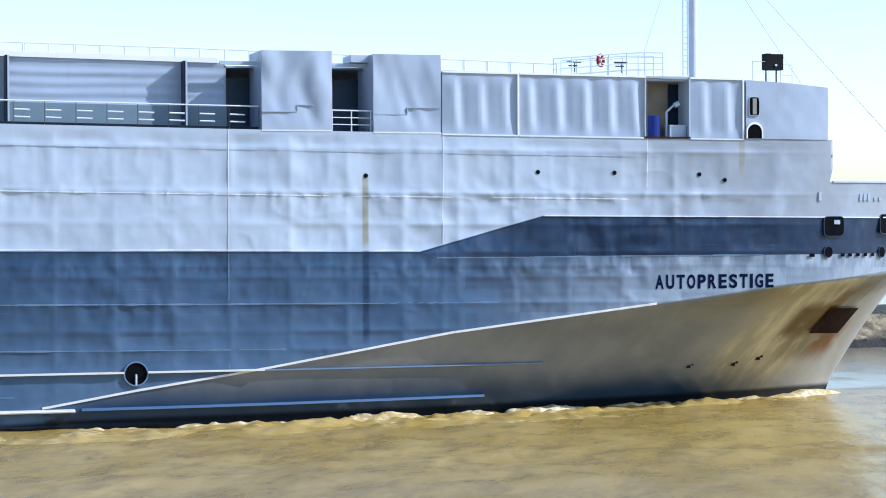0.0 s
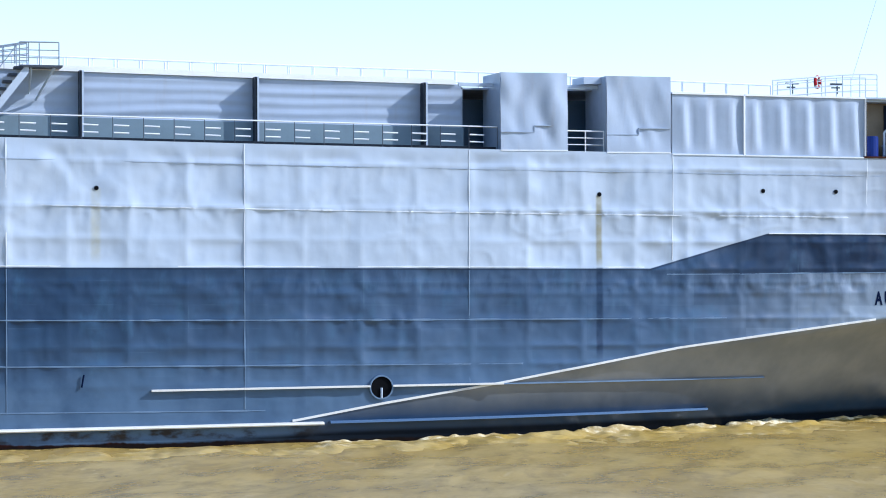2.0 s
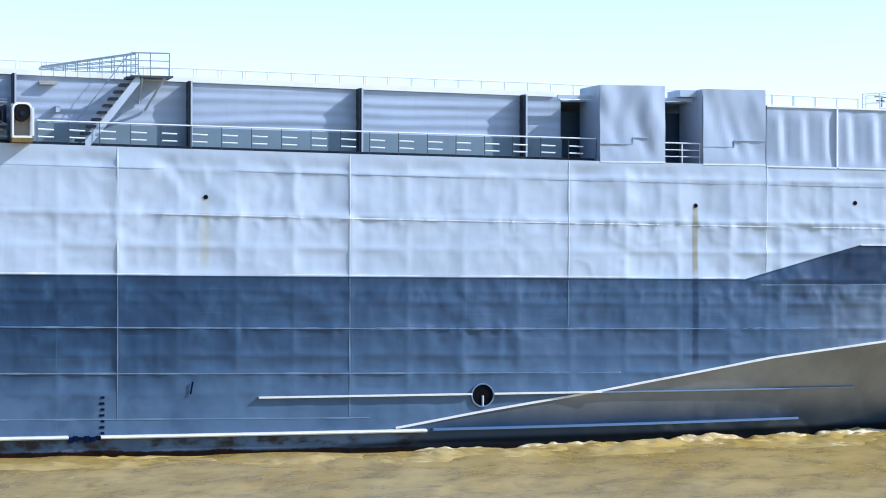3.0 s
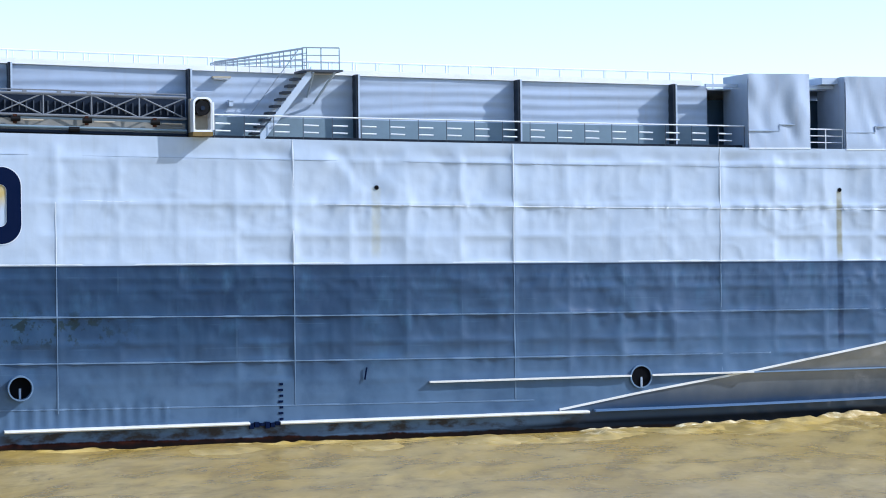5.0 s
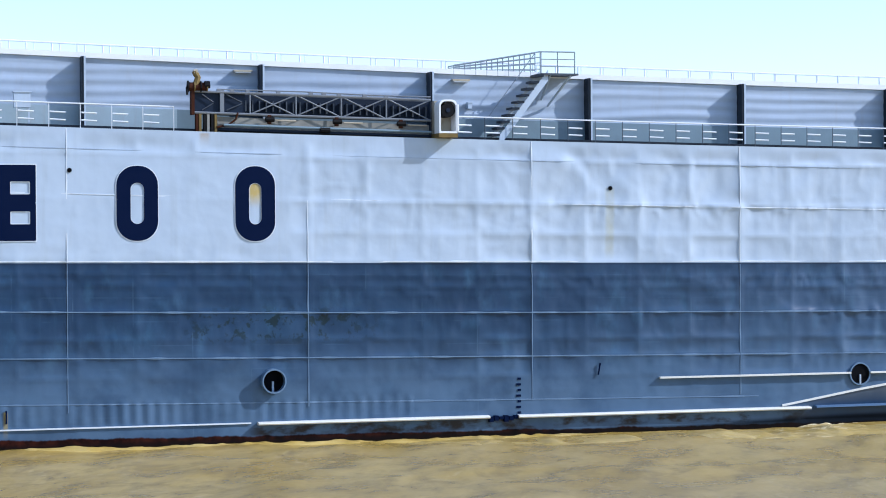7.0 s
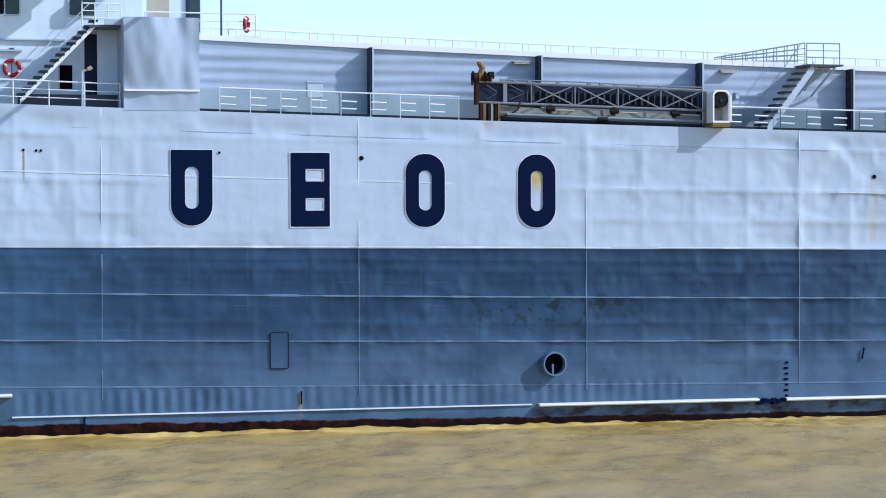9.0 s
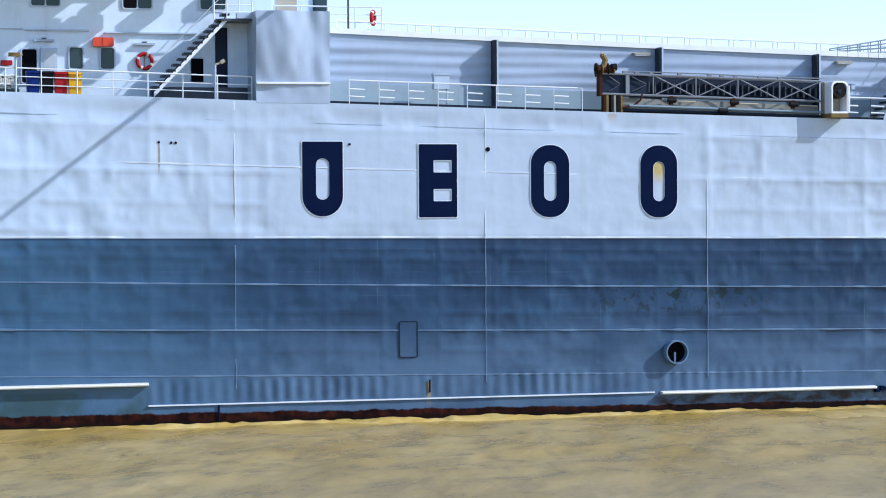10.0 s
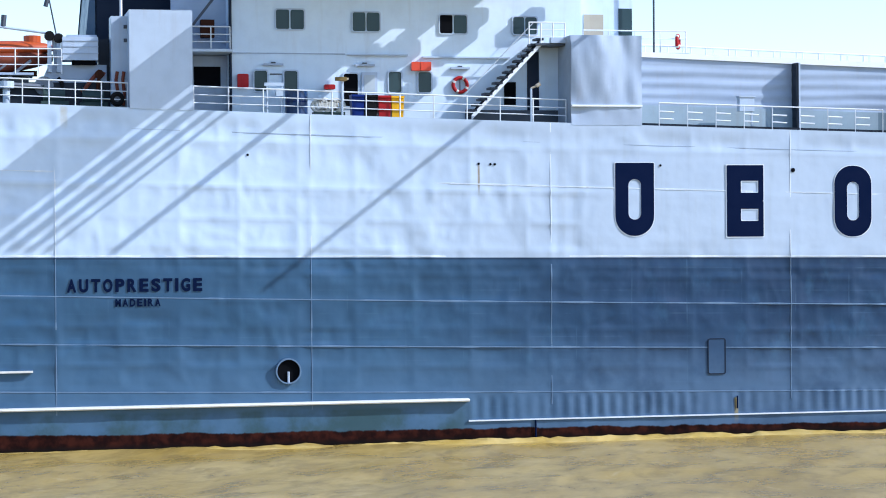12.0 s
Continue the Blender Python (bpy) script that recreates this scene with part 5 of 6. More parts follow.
def build_fore_deck():
    """The doorway in the panels, mast, box on posts, and small gear."""
    room = part("doorway_room", blk(37.1, 39.3, -7.9, -6.95, deck(38) - 0.05, 15.7), M_ROOM, ship, "tan painted space behind the doorway")
    part("inner_door", blk(38.75, 39.25, -7.95, -7.9, deck(38) + 0.1, 15.5), M_FUNNEL, room, "dark open inner door")
    part("jamb", blk(37.08, 37.13, -HB - 0.03, -8.0, deck(37), 15.72), M_WHITE, room)
    part("jamb", blk(39.24, 39.3, -HB - 0.03, -8.0, deck(39), 15.7), M_WHITE, room)
    part("lintel", blk(37.0, 39.3, -HB + 0.02, -9.0, 15.72, 15.8), M_WALL, room)
    part("sill", blk(37.0, 39.3, -HB - 0.05, -8.6, deck(38) - 0.06, deck(38) + 0.03), M_RUST, room)
    drum = thing("drum", (37.6, -8.9, deck(37.6)), "blue plastic drum standing in the doorway", "drum")
    part("barrel", rod((0, 0, 0), (0, 0, 0.95), 0.36, 18), M_BIN_BLUE, drum)
    part("lid", rod((0, 0, 0.95), (0, 0, 1.0), 0.33, 18), M_BIN_BLUE, drum)
    post = thing("lamp_post", (38.3, -8.9, deck(38.3)), "white goose-neck pipe with a lamp head", "lamp post")
    part("pipe", rod((0, 0, 0), (0, 0, 1.2), 0.06, 8), M_WHITE, post)
    part("neck", rod((0, 0, 1.2), (0.45, 0, 1.6), 0.05, 8), M_WHITE, post)
    part("head", rod((0.4, 0, 1.5), (0.62, 0, 1.62), 0.13, 10), M_WHITE, post)
    winch = thing("winch_box", (38.85, -8.8, deck(38.8)), "white deck box behind the doorway", "box")
    part("body", blk(-0.45, 0.35, -0.3, 0.3, 0.0, 0.55), M_WHITE, winch)
    part("lid", blk(-0.48, 0.38, -0.33, 0.33, 0.55, 0.6), M_WHITE, winch)

    mast = part("mast", rod((41.74, -3.6, 15.9), (41.74, -3.6, 24.5), 0.23, 20), M_MAST, ship, "pale grey signal mast", smooth=False)
    for x in (41.15, 41.38):
        part("ladder_rail", rod((x, -3.75, 16.2), (x, -3.75, 24.0), 0.03), M_MAST, mast)
    for k in range(26):
        part("rung", rod((41.15, -3.75, 16.3 + 0.3 * k), (41.38, -3.75, 16.3 + 0.3 * k), 0.02), M_MAST, mast)
    part("lamp_arm", rod((41.5, -3.8, 20.3), (42.1, -3.8, 20.5), 0.05), M_MAST, mast)
    part("lamp", rod((42.0, -3.8, 20.5), (42.0, -3.8, 20.8), 0.12, 10), M_FLANGE, mast)
    for end in ((38.9, -4.0, 17.0), (46.2, -7.0, 15.4), (52.5, -4.0, 13.0)):
        part("stay", rod((41.5, -3.6, 24.2), end, 0.014, 5), M_MAST, mast)
    float_box = thing("signal_box", (43.82, -8.6, 15.38), "black box on two posts on the fore house", "signal box")
    part("case", blk(-0.4, 0.44, -0.25, 0.25, 0.82, 1.58), M_BLACK, float_box)
    part("visor", blk(-0.45, -0.2, -0.27, 0.27, 0.85, 1.6), M_BLACK, float_box)
    part("lens", rod((0.05, -0.25, 1.05), (0.05, -0.3, 1.05), 0.06, 10), M_WHITE, float_box)
    for x in (-0.35, 0.18):
        part("post", rod((x, 0, 0), (x, 0, 0.85), 0.04), M_FLANGE, float_box)
    for x in (34.5, 36.85):
        br = thing("raft_bracket", (x, -6.75, 16.1), "dark folded bracket on the platform rail", "bracket")
        part("arm", blk(-0.36, 0.3, -0.05, 0.1, 0.45, 0.53), M_FLANGE, br)
        part("leg", blk(-0.3, 0.12, -0.05, 0.05, 0.28, 0.34), M_FLANGE, br)
        part("post", rod((0, 0, 0), (0, 0, 0.5), 0.03), M_FLANGE, br)


build_fore_deck()


# ---- deckhouse aft ----
def window(x0, x1, z0, z1, y, parent, leaves=1, dark=False):
    bm = rounded(bmesh.new(), x0 - 0.06, x1 + 0.06, z0 - 0.06, z1 + 0.06, 0.14, 0.14, y, 0.05, (x0, x1, z0, z1, 0.1, 0.1))
    frame_part = part("window", bm, M_WHITE, parent, "round-cornered window")
    w = (x1 - x0) / leaves
    for k in range(leaves):
        a, b = x0 + k * w + (0.03 if k else 0), x0 + (k + 1) * w - (0.03 if k < leaves - 1 else 0)
        part("pane", rounded(bmesh.new(), a, b, z0, z1, 0.09, 0.09, y, 0.015), M_DARK if dark and k == 0 else M_GLASS, frame_part)
    return frame_part


def build_deckhouse():
    """White superstructure: side wall, windows, doors, lamps, rain bars, outside stairs and landings."""
    n, m = 70, 40
    Xg, Zg = np.meshgrid(np.linspace(-50.5, -34.05, n), np.linspace(14.0, 26.0, m), indexing="ij")
    Yg = -6.95 + 0.025 * vnoise(Xg * 0.8, Zg * 0.5) + 0.012 * vnoise(Xg * 2, Zg * 1.6)
    house = part("deckhouse", sheet("deckhouse", Xg, Yg, Zg, M_WALLW), None, ship, "white deckhouse wall with windows")
    part("block", blk(-50.5, -34.05, -6.9, 6, 14, 26.0), M_WALLW, house)
    y = -6.97
    for x0, x1, z0, z1, d in ((-48.36, -47.08, 18.68, 19.56, False), (-44.84, -43.59, 18.62, 19.48, False), (-40.78, -39.51, 18.57, 19.41, True), (-37.31, -36.18, 18.57, 19.36, False)):
        window(x0, x1, z0, z1, y, house, 2, d)
    for x0, x1 in ((-49.36, -48.78), (-48.0, -47.4), (-43.18, -42.6), (-41.8, -41.2)):
        window(x0, x1, 15.85, 16.78, y, house)
    window(-45.27, -44.62, 15.2, 16.68, y, house, 1, True)
    door = part("door_leaf", blk(-44.45, -43.72, y - 0.06, y, 15.0, 16.75), M_WHITE, house, "white weather door")
    part("door_pane", blk(-44.33, -43.84, y - 0.07, y - 0.06, 15.9, 16.62), M_WHITE2, door)
    for x0, x1, z in ((-45.09, -42.3, 17.55), (-41.6, -37.5, 17.47)):
        part("rain_bar", blk(x0, x1, y - 0.12, y, z - 0.04, z + 0.03), M_WHITE, house)
    for x, z in ((-48.5, 17.02), (-44.3, 17.03), (-39.85, 16.92)):
        lamp = part("wall_lamp", blk(x - 0.45, x + 0.45, y - 0.16, y, z, z + 0.09), M_WALL, house, "strip lamp over a door")
        part("lamp_bracket", blk(x - 0.1, x + 0.1, y - 0.1, y, z + 0.09, z + 0.16), M_FLANGE, lamp)
    part("notice", blk(-48.65, -48.1, y - 0.02, y, 16.6, 16.66), M_FLANGE, house)
    part("downpipe", rod((-50.45, -7.05, 14.6), (-50.45, -7.05, 25), 0.07, 8), M_FUNNEL, house, "dark downpipe")
    part("floor_line", blk(-50.4, -45.2, y - 0.01, y + 0.02, 17.55, 17.6), M_WALL, house)
    # recess with landings between the wall and the tall casing
    part("recess_back", blk(-53.0, -50.5, -5.9, -5.8, 14.2, 26), M_WALL, house)
    part("recess_floor", blk(-52.5, -50.5, -8.3, -5.9, 17.52, 17.64), M_WHITE, house)
    part("recess_front", blk(-52.4, -50.5, -6.2, -6.1, 15.0, 17.5), M_WALL, house)
    part("recess_window", blk(-52.0, -50.8, -6.26, -6.2, 16.1, 17.0), M_DARK, house, "dark opening in the recess")
    railing(-52.3, -50.6, -8.2, lambda x: 17.64, 1.0, (0.33, 0.66), 0.85, M_THIN)
    part("inner_stairs", plank(Vector((-52.2, -6.8, 18.6)), Vector((-50.8, -6.8, 20.4)), 0.2), M_FLANGE, house)
    part("vent_box", blk(-51.7, -51.1, -6.6, -6.1, 18.3, 19.1), M_RUST, house)
    # bridge block beyond the fore casing
    part("upper_block", blk(-34.05, -31.3, -6.2, 5, 17.0, 26), M_WALLW, house)
    part("upper_door", blk(-32.0, -31.35, -6.26, -6.2, 18.0, 19.9), M_GLASS, house, "dark upper door")
    part("upper_panel", blk(-33.7, -32.75, -6.24, -6.2, 18.3, 19.6), M_CREAM, house)
    part("landing", blk(-34.05, -28.8, -7.1, -5.8, 17.66, 17.76), M_WHITE, house)
    part("pole", rod((-30.48, -6.9, 17.7), (-30.48, -6.9, 22.5), 0.05, 8), M_FLANGE, house)
    # side passage beside the fore casing, its dark inside put in as a panel
    part("passage", blk(-36.65, -36.1, -7.02, -6.95, 14.6, 17.75), M_FUNNEL, house, "dark panel for an open passage door")
    part("casing_side", blk(-36.1, -34.6, -7.1, -6.95, 15.05, 18.2), M_WALLW, house)
    # dark panel put in for the shade along the foot of the wall
    part("lower_shade", blk(-39.6, -34.6, -7.06, -6.95, 14.0, 15.05), M_FLANGE, house, "dark panel for the shade low by the stairs")
    part("low_hatch", blk(-37.75, -37.2, -7.02, -6.96, 15.3, 16.35), M_DARK, house)
    # stairs up to the landing
    a, b = Vector((-39.6, -8.3, deck(-39.6) + 0.05)), Vector((-36.2, -8.3, 18.05))
    st = part("outside_stairs", plank(a, b, 0.22, 0.06), M_BRIGHT, ship, "white outside stairway")
    part("rear_stringer", plank(a + Vector((0, 0.7, 0)), b + Vector((0, 0.7, 0)), 0.24, 0.05), M_FUNNEL, st)
    for k in range(14):
        p = a.lerp(b, (k + 0.6) / 14)
        part("step", blk(p.x - 0.26, p.x + 0.1, -8.32, -7.6, p.z + 0.24, p.z + 0.34), M_FIN, st)
    part("handrail", rod(a + Vector((-0.3, 0.7, 1.05)), b + Vector((-0.3, 0.7, 1.0)), 0.02), M_THIN, st)
    part("top_landing", blk(-36.6, -34.5, -8.4, -6.95, 17.95, 18.05), M_FLANGE, st)
    railing(-36.9, -35.2, -8.35, lambda x: 18.05, 0.95, (0.33, 0.66), 0.5)
    part("landing_light", blk(-35.9, -35.2, -8.5, -8.2, 18.06, 18.3), M_WHITE, st)


build_deckhouse()


def build_deck_gear():
    """Bins, drums, rope and boxes along the deckhouse."""
    for x, m, label in ((-44.9, M_BIN_BLUE, "blue plastic waste bin at the rail"), (-44.3, M_BLACK, "black plastic waste bin at the rail"),
                        (-43.68, M_RED, "red plastic waste bin at the rail"), (-43.08, M_YELLOW, "yellow plastic waste bin at the rail")):
        ob = thing("waste_bin", (x, -8.3, deck(x)), label, "bin", "waste bins at the rail")
        bm = bmesh.new()
        box(bm, -0.29, 0.29, -0.3, 0.3, 0.02, 0.92)
        for v in bm.verts:
            if v.co.z < 0.1:
                v.co.x *= 0.88
                v.co.y *= 0.85
        part("body", bm, m, ob)
        part("lid", blk(-0.3, 0.3, -0.34, 0.31, 0.92, 1.0), m, ob)
        part("grip", rod((-0.25, -0.36, 0.9), (0.25, -0.36, 0.9), 0.025), m, ob)
    drum = thing("drum", (-47.65, -8.3, deck(-47.6)), "dark blue plastic barrel at the rail", "drum")
    part("barrel", rod((0, 0, 0), (0, 0, 1.12), 0.5, 18), M_BARREL, drum)
    part("hoop", rod((0, 0, 0.55), (0, 0, 0.62), 0.5, 18), M_BIN_BLUE, drum)
    coil = thing("rope_coil", (-46.2, -8.3, deck(-46)), "white mooring rope heaped on a green pallet", "rope")
    part("pallet", blk(-0.7, 0.7, -0.35, 0.35, 0.0, 0.18), M_GREEN, coil)
    for k in range(7):
        part("turn", ring(bmesh.new(), (-0.52 + 0.17 * k, 0, 0.46 + 0.04 * (k % 3)), 0.23, 0.07, n=16, m=6), M_ROPE, coil)
    chair = thing("crank_stand", (-48.5, -8.5, deck(-48.5)), "white pipe frame of a deck crank", "stand")
    for x in (-0.5, 0.16):
        part("leg", rod((x, 0, 0), (x, 0, 1.35), 0.05), M_WHITE, chair)
    part("top_bar", blk(-0.62, 0.25, -0.06, 0.06, 1.25, 1.4), M_WHITE, chair)
    part("plate", blk(-0.1, 0.22, -0.1, 0.1, 0.8, 1.15), M_WHITE, chair)
    for x, z0 in ((-45.67, 1.55), (-36.95, 1.55)):
        p = thing("rail_post", (x, -8.85, deck(x)), "white bent-headed post at the rail", "lamp")
        part("post", rod((0, 0, 0), (0, 0, z0), 0.05), M_WHITE, p)
        part("arm", rod((0, 0, z0), (0.3, 0, z0 + 0.12), 0.05), M_CREAM, p)
        if x < -40:
            part("hood", blk(-0.3, 0.2, -0.14, 0.14, z0 + 0.02, z0 + 0.18), M_OCHRE, p)
        else:
            # goose-neck pipe end in place of the lamp hood
            part("nozzle", rod((0.25, 0, z0 + 0.1), (0.42, 0, z0 + 0.2), 0.09, 8), M_CREAM, p)
    for x, z, w, h, m, label in ((-49.9, 16.0, 0.5, 0.62, M_RED, "red fire hose cabinet on the wall"), (-41.7, 16.83, 0.92, 0.4, M_REDO, "orange-red raft canister on the wall"), (-45.95, 15.95, 0.5, 0.22, M_RED, "small red box by the door")):
        ob = thing("wall_box", (x, -7.0, z), label, "cabinet")
        part("case", rounded(bmesh.new(), -w / 2, w / 2, 0, h, 0.06, 0.06, 0, 0.24), m, ob)
        part("strap", blk(-0.04, 0.04, -0.26, -0.24, 0.02, h - 0.02), m, ob)
    seat = thing("deck_box", (-26.5, -8.4, deck(-26.5)), "white box on a stand behind the rail", "box")
    part("case", blk(-0.36, 0.36, -0.2, 0.2, 0.85, 1.5), M_WHITE, seat)
    part("leg", blk(0.26, 0.34, -0.05, 0.05, 0, 0.85), M_WHITE, seat)
    part("hood", blk(-0.4, 0.42, -0.24, 0.24, 1.5, 1.56), M_WHITE, seat)
    lamp = thing("bulkhead_lamp", (-5.8, -7.45, 15.15), "small white lamp on the house wall", "lamp")
    part("body", blk(-0.08, 0.1, -0.3, 0, 0, 0.25), M_WHITE, lamp)
    part("cap", blk(-0.11, 0.13, -0.33, 0, 0.25, 0.29), M_WHITE, lamp)


build_deck_gear()


def build_stern():
    """Funnel, lifeboat and gear abaft the tall casing."""
    funnel = part("funnel", blk(-56.2, -48.0, -3.0, 4.0, 15, 24), M_FUNNEL, ship, "dark blue funnel casing")
    bm = bmesh.new()
    box(bm, -57.0, -56.2, -3.0, 4.0, 15, 24)
    for v in bm.verts:
        if v.co.x < -56.5 and v.co.z > 20:
            v.co.x += 0.9
    part("sloped_back", bm, M_FUNNELL, funnel)
    boat = thing("lifeboat", (-60.2, -6.2, 17.25), "orange lifeboat in its davit", "lifeboat")
    n = 20
    U, V = np.meshgrid(np.linspace(0, 1, n), np.linspace(0, math.tau, 22), indexing="ij")
    wide = np.sin(np.clip(U, 0.02, 0.98) * math.pi) ** 0.45
    part("canopy", sheet("canopy", -3.4 + 5.4 * U, 1.0 * wide * np.cos(V), 0.38 + 0.42 * wide * np.sin(V) + 0.3 * (U - 0.5), M_ORANGE), None, boat, "orange rounded canopy")
    part("boat_hull", sheet("boat_hull", -3.3 + 5.2 * U, 1.05 * wide * np.cos(V), -0.1 + 0.55 * wide * np.sin(V) + 0.35 * (U - 0.5), M_BOAT), None, boat, "dark red-brown boat hull")
    part("conning_hatch", rod((1.0, 0, 0.75), (1.0, 0, 1.05), 0.38, 14), M_ORANGE, boat)
    part("keel", blk(-3.0, 1.2, -0.1, 0.1, -0.75, -0.5), M_RUST, boat)
    part("fender_line", ring(bmesh.new(), (-0.7, -0.98, 0.15), 0.1, 0.05), M_BLACK, boat)
    dav = thing("davit", (-58.2, -7.0, 15.3), "white boat davit with a hook wire", "davit")
    part("arm", rod((0.2, 0, 0), (-0.1, -0.4, 3.0), 0.12, 8), M_WHITE, dav)
    part("jib", rod((-0.1, -0.4, 3.0), (-2.6, -0.5, 3.3), 0.06, 8), M_WHITE, dav)
    part("wire", rod((0.0, -0.4, 3.0), (-0.5, -0.4, 5.6), 0.035, 6), M_FLANGE, dav)
    part("hook", rod((-0.45, -0.4, 4.2), (-0.35, -0.4, 4.6), 0.1, 8), M_FLANGE, dav)
    part("block", rod((-2.3, -0.45, 3.3), (-2.25, -0.45, 3.8), 0.12, 8), M_FLANGE, dav)
    bm = bmesh.new()
    box(bm, -59.4, -56.0, -7.4, -5.5, 14.9, 16.95)
    for v in bm.verts:
        if v.co.x < -59 and v.co.z > 16:
            v.co.x += 0.9
    hut = part("winch_house", bm, M_WALL, ship, "pale grey winch house with a sloping end")
    # plain dark block added for the cluttered gear under the boat
    part("boat_block", blk(-61.9, -59.4, -7.3, -5.5, 14.9, 16.4), M_FLANGE, hut, "plain dark block under the boat")
    # dark panel put in for the shade behind the rail
    part("shade_panel", blk(-62.0, -55.3, -7.5, -7.42, deck(-58) - 0.05, deck(-58) + 1.1), M_FIN, hut, "dark panel for the shade behind the rail")
    tank = part("tank", blk(-57.95, -56.4, -7.9, -6.6, 17.12, 18.15), M_WHITE, hut, "white slatted tank")
    for z in (17.4, 17.7, 17.95):
        part("slat", blk(-57.97, -56.38, -7.93, -7.9, z, z + 0.035), M_WALL, tank)
    part("tank_lid", blk(-57.75, -56.45, -7.8, -6.7, 18.15, 18.24), M_WALL, tank)
    # dark blocks fill these gaps, their shade put into the colour
    part("tank_shade", blk(-57.5, -56.5, -7.75, -6.8, 16.93, 17.12), M_DARK, tank, "dark block for the shade under the tank")
    part("gap_shade", blk(-56.35, -55.86, -7.2, -6.4, 14.9, 18.1), M_FIN, hut, "dark block for the shade beside the casing")
    part("capstan", rod((-58.75, -7.6, 16.0), (-58.75, -7.3, 16.0), 0.42, 18), M_GALV, hut, "round grey winch end")
    part("capstan_guard", pipe([(-58.15, -7.62, 16.35), (-57.98, -7.62, 16.15), (-57.95, -7.62, 15.85)], 0.09, 8), M_BLACK, hut)
    railing(-62.0, -58.0, -7.95, lambda x: 16.55, 1.05, (0.33, 0.66), 1.0)
    part("platform", blk(-62.0, -59.2, -7.95, -5.5, 16.45, 16.55), M_WALL, hut)
    for x, z in ((-58.5, 18.2), (-58.1, 18.1)):
        part("davit_post", blk(x - 0.09, x + 0.09, -7.6, -7.4, 16.6, z), M_WHITE, hut)
        part("sheave", rod((x, -7.65, z), (x, -7.35, z), 0.22, 12), M_BLACK, hut)
    for a, b, r in (((-60.9, -7.6, 15.9), (-59.3, -7.6, 17.1), 0.07), ((-61.6, -7.6, 16.0), (-60.4, -7.6, 16.9), 0.05), ((-62.0, -7.7, 16.15), (-58.9, -7.7, 15.95), 0.12)):
        part("strut", rod(a, b, r, 8), M_GALV, hut)
    # red-brown hose reel gear against the winch house
    part("reel_arm", pipe([(-57.1, -7.75, 15.7), (-56.7, -7.75, 16.25), (-56.35, -7.75, 16.65), (-56.1, -7.75, 16.5)], 0.09, 8), M_BOAT, hut, "red-brown reel arm")
    part("reel_arm", pipe([(-56.45, -7.78, 15.5), (-56.4, -7.78, 16.1), (-56.3, -7.78, 16.7)], 0.08, 8), M_RUST, hut)
    part("reel", rod((-56.35, -7.9, 16.5), (-56.35, -7.7, 16.5), 0.2, 14), M_RUST, hut)
    wing_box = part("casing_wing", blk(-55.85, -55.15, -8.2, -6.9, 15.0, 19.05), M_WHITE, ship, "narrow white casing beside the tall one")
    for x in (-55.62, -55.33):
        part("hose", pipe([(x, -8.26, 15.1), (x + 0.04, -8.26, 15.7), (x - 0.03, -8.26, 16.25), (x + 0.03, -8.26, 16.6)], 0.075, 8), M_BOAT, wing_box, "red-brown hanging hose")
    for z in (18.5, 17.9):
        part("hinge", blk(-55.3, -55.14, -8.24, -8.18, z, z + 0.16), M_FLANGE, wing_box)
    part("whip_pole", rod((-55.35, -7.4, 19.0), (-55.35, -7.4, 23.0), 0.06, 8), M_RAIL, wing_box)
    for x, m in ((-58.3, M_GREEN), (-56.6, M_GREEN)):
        w = thing("mooring_winch", (x, -7.6, deck(x)), "dark green mooring winch on the aft deck", "winch")
        part("drum", rod((-0.45, 0, 0.5), (0.45, 0, 0.5), 0.36, 14), m, w)
        part("bed", blk(-0.6, 0.6, -0.4, 0.4, 0, 0.25), m, w)
        part("flange", rod((-0.5, 0, 0.5), (-0.45, 0, 0.5), 0.46, 14), m, w)
    tyre = thing("fender_wheel", (-55.65, -8.85, deck(-55.6) + 0.38), "black rubber wheel hung by the rail", "tyre")
    part("tread", ring(bmesh.new(), (0, 0, 0), 0.22, 0.11, n=18), M_BLACK, tyre)
    part("hub", rod((0, -0.05, 0), (0, 0.08, 0), 0.12, 10), M_FLANGE, tyre)
    vent = thing("mushroom_vent", (-60.4, -8.3, deck(-60.4)), "white mushroom ventilator on the aft deck", "ventilator")
    part("stem", rod((0, 0, 0), (0, 0, 0.7), 0.16, 12), M_WHITE, vent)
    part("cap", rod((0, 0, 0.7), (0, 0, 1.0), 0.34, 14), M_WHITE, vent)
    # unseen bridge wing and added bars high above, placed to shade the side
    wing = part("bridge_wing", blk(-50.0, -38.8, -11.0, -6.0, 22.0, 22.3), M_WALLW, ship, "unseen white bridge wing placed for its shade")
    def grating(name, x0, x1, y0, y1, z, fill, pitch=0.13):
        """Open steel bars laid side by side."""
        bm = bmesh.new()
        for k in range(int((x1 - x0) / pitch)):
            box(bm, x0 + k * pitch, x0 + k * pitch + pitch * fill, y0, y1, z, z + 0.04)
        part(name, bm, M_WHITE, wing)
    grating("shade_grating", -48.7, -45.2, -17.0, -9.6, 21.4, 0.42)
    for x0, x1 in ((-44.98, -44.35), (-44.08, -43.5), (-43.2, -42.72), (-42.4, -42.05)):
        grating("shade_slat", x0, x1, -16.6, -9.6, 21.4, 0.62)
    part("shade_bar", rod((-30.4, -9.6, 21.5), (-30.4, -17.6, 21.5), 0.11, 8), M_WHITE, wing)
    part("shade_bar", rod((-39.9, -9.6, 21.0), (-39.9, -16.4, 21.0), 0.13, 8), M_WHITE, wing)
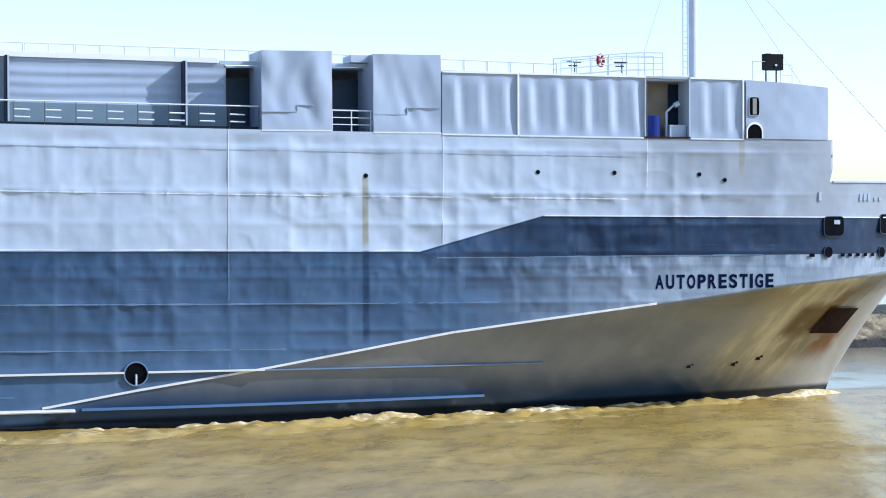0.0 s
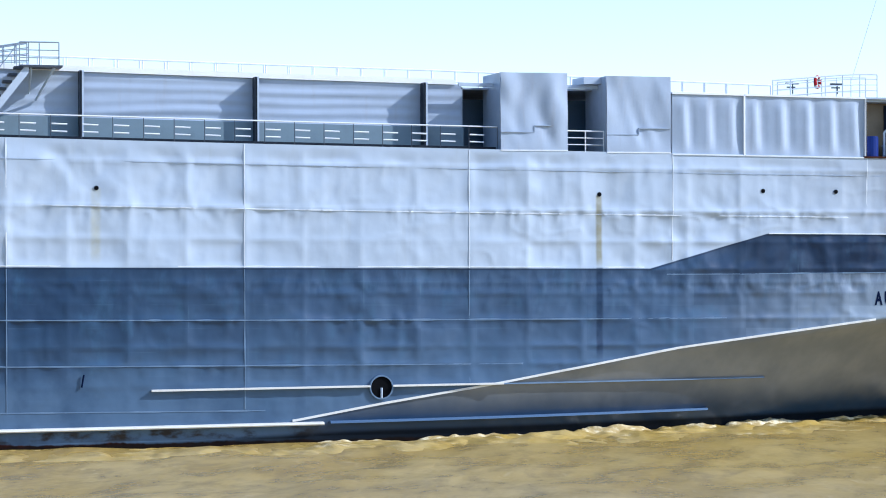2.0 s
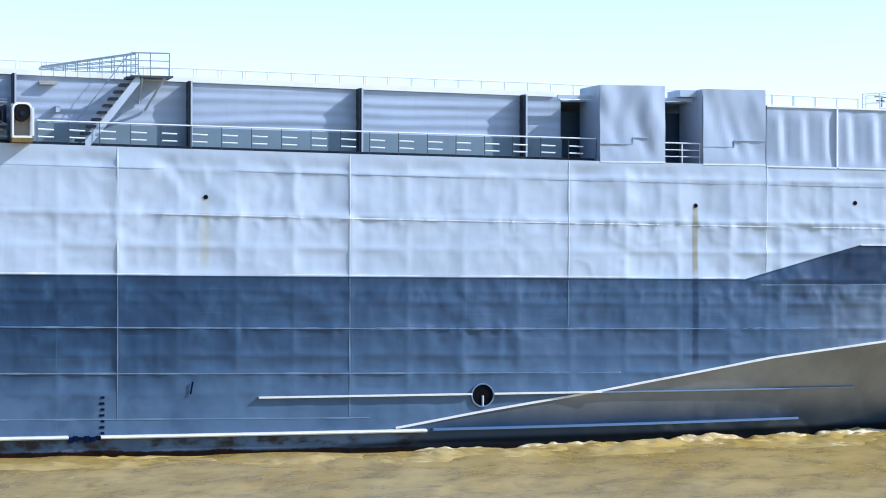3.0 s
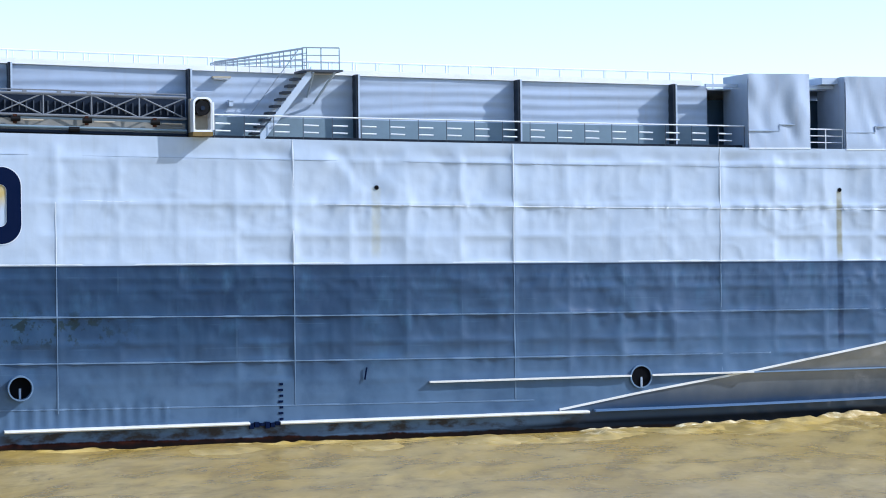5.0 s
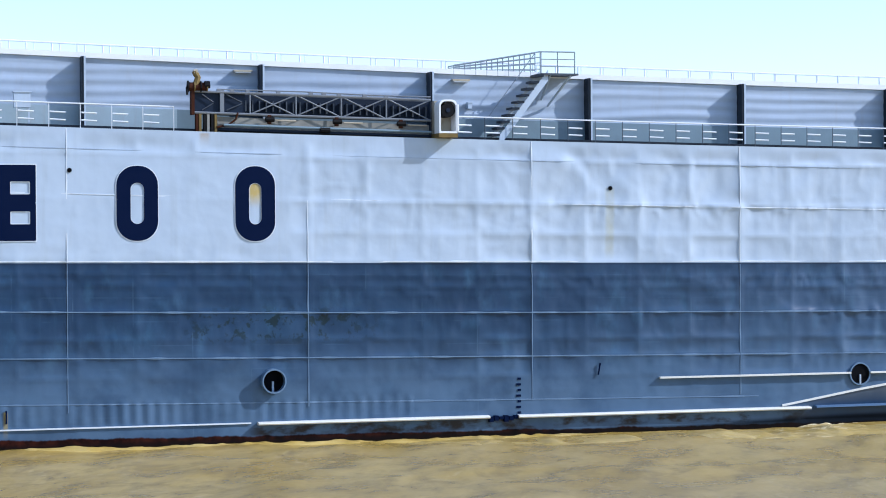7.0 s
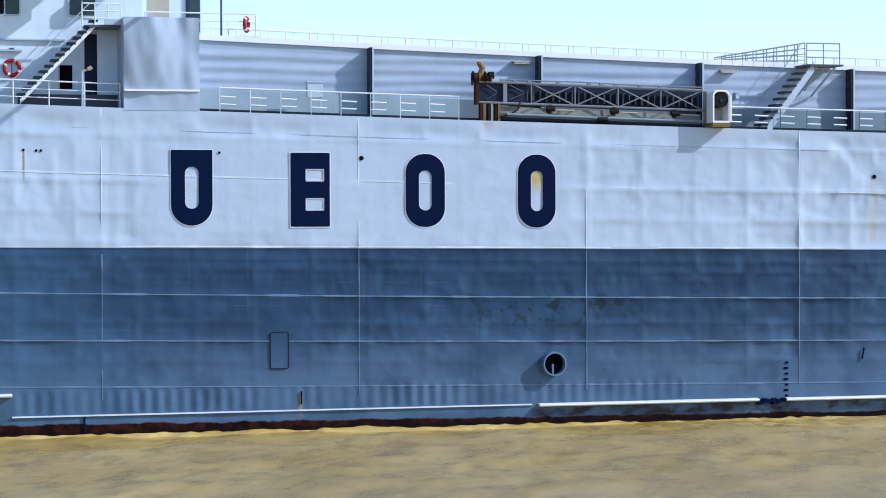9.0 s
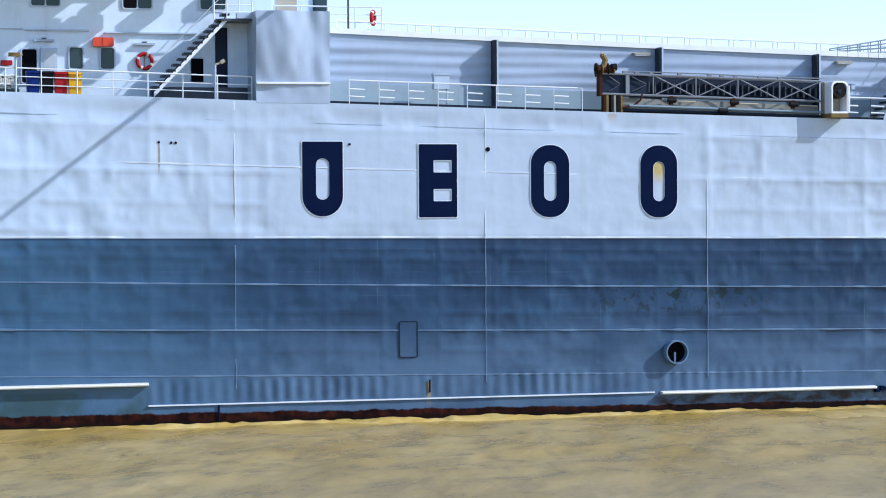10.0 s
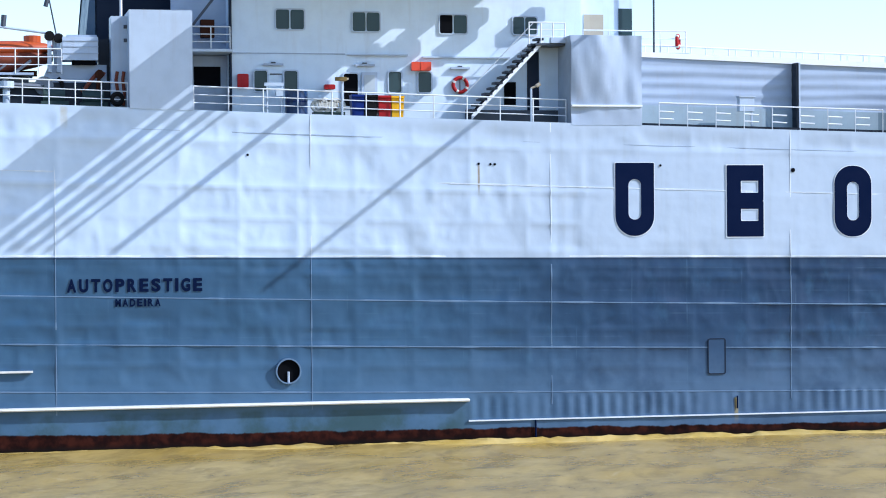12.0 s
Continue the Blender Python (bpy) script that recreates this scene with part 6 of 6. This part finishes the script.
    # made-up boxes under the wing, placed to break up the light on the wall
    rng = random.Random(12)
    for k in range(18):
        x, y, z = rng.uniform(-39.0, -33.8), rng.uniform(-10.0, -7.4), rng.uniform(20.8, 22.0)
        w, d, h = rng.uniform(0.25, 0.6), rng.uniform(0.15, 0.45), rng.uniform(0.15, 0.4)
        part("shade_box", rounded(bmesh.new(), x - w, x + w, z - h, z + h, 0.1, 0.1, y + d, 2 * d), M_WHITE, wing)


build_stern()


# ---- the bow wave ----
def build_wake():
    wave = thing("bow_wave", (0, 0, 0), "brown bow wave with white foam along the hull", "wave")
    def ridge(x0, x1, high, wide, material, seed, lift=0.0):
        n, m = max(8, int((x1 - x0) / 0.18)), 14
        U, W = np.meshgrid(np.linspace(0, 1, n), np.linspace(0, 1, m), indexing="ij")
        X = x0 + (x1 - x0) * U
        Y0 = np.array([-shell(float(x), 0.0) for x in X[:, 0]])[:, None]
        env = np.sin(np.clip(U, 0, 1) * math.pi) ** 0.4
        Z = lift - 0.12 + env * high * np.sin(W * math.pi) ** 0.8 * (0.75 + 0.9 * vnoise(X * 0.8 + seed, W * 2) + 0.7 * vnoise(X * 2.5, W * 5 + seed))
        Y = Y0 + 0.25 - (wide + 0.25) * W + 0.25 * vnoise(X * 1.1 + seed * 3, W * 2)
        part("crest", sheet("crest", X, Y, Z, material), None, wave)
    ridge(9, 51.2, 0.34, 2.6, M_WAKE, 1)
    ridge(-14, 44, 0.26, 5.5, M_WAKE, 41, -0.02)
    ridge(44, 51.4, 0.30, 0.9, M_FOAM, 5, 0.04)
    ridge(36.5, 40.5, 0.36, 0.7, M_FOAM, 8, 0.06)
    ridge(31, 35.5, 0.40, 1.0, M_FOAM, 11, 0.1)
    ridge(28.0, 30.5, 0.34, 0.8, M_FOAM, 14, 0.08)
    ridge(15, 20.5, 0.30, 0.7, M_FOAM, 17, 0.08)
    ridge(21.5, 27, 0.30, 0.9, M_FOAM, 25, 0.07)
    ridge(10, 14, 0.24, 0.6, M_FOAM, 29, 0.05)
    ridge(40.6, 43.5, 0.28, 0.6, M_FOAM, 33, 0.04)
    ridge(-70, 9, 0.22, 0.9, M_WAKE, 21)


build_wake()


def build_quay():
    """The quay on which the camera stands."""
    q = new("quay", mesh_of("quay", blk(-400, 400, -200, 1.0, -3, 7.7), M_CONCRETE))
    tagged(q, "grey concrete quay", "quay", kind="structure")


build_quay()


# ---- everything aboard travels with the ship ----
def motions():
    for ob, (x, y, z) in RIDERS:
        walk(ob, [(t, pose(x + SPEED * t, LANE + y, z)) for t in range(0, 13)])


motions()
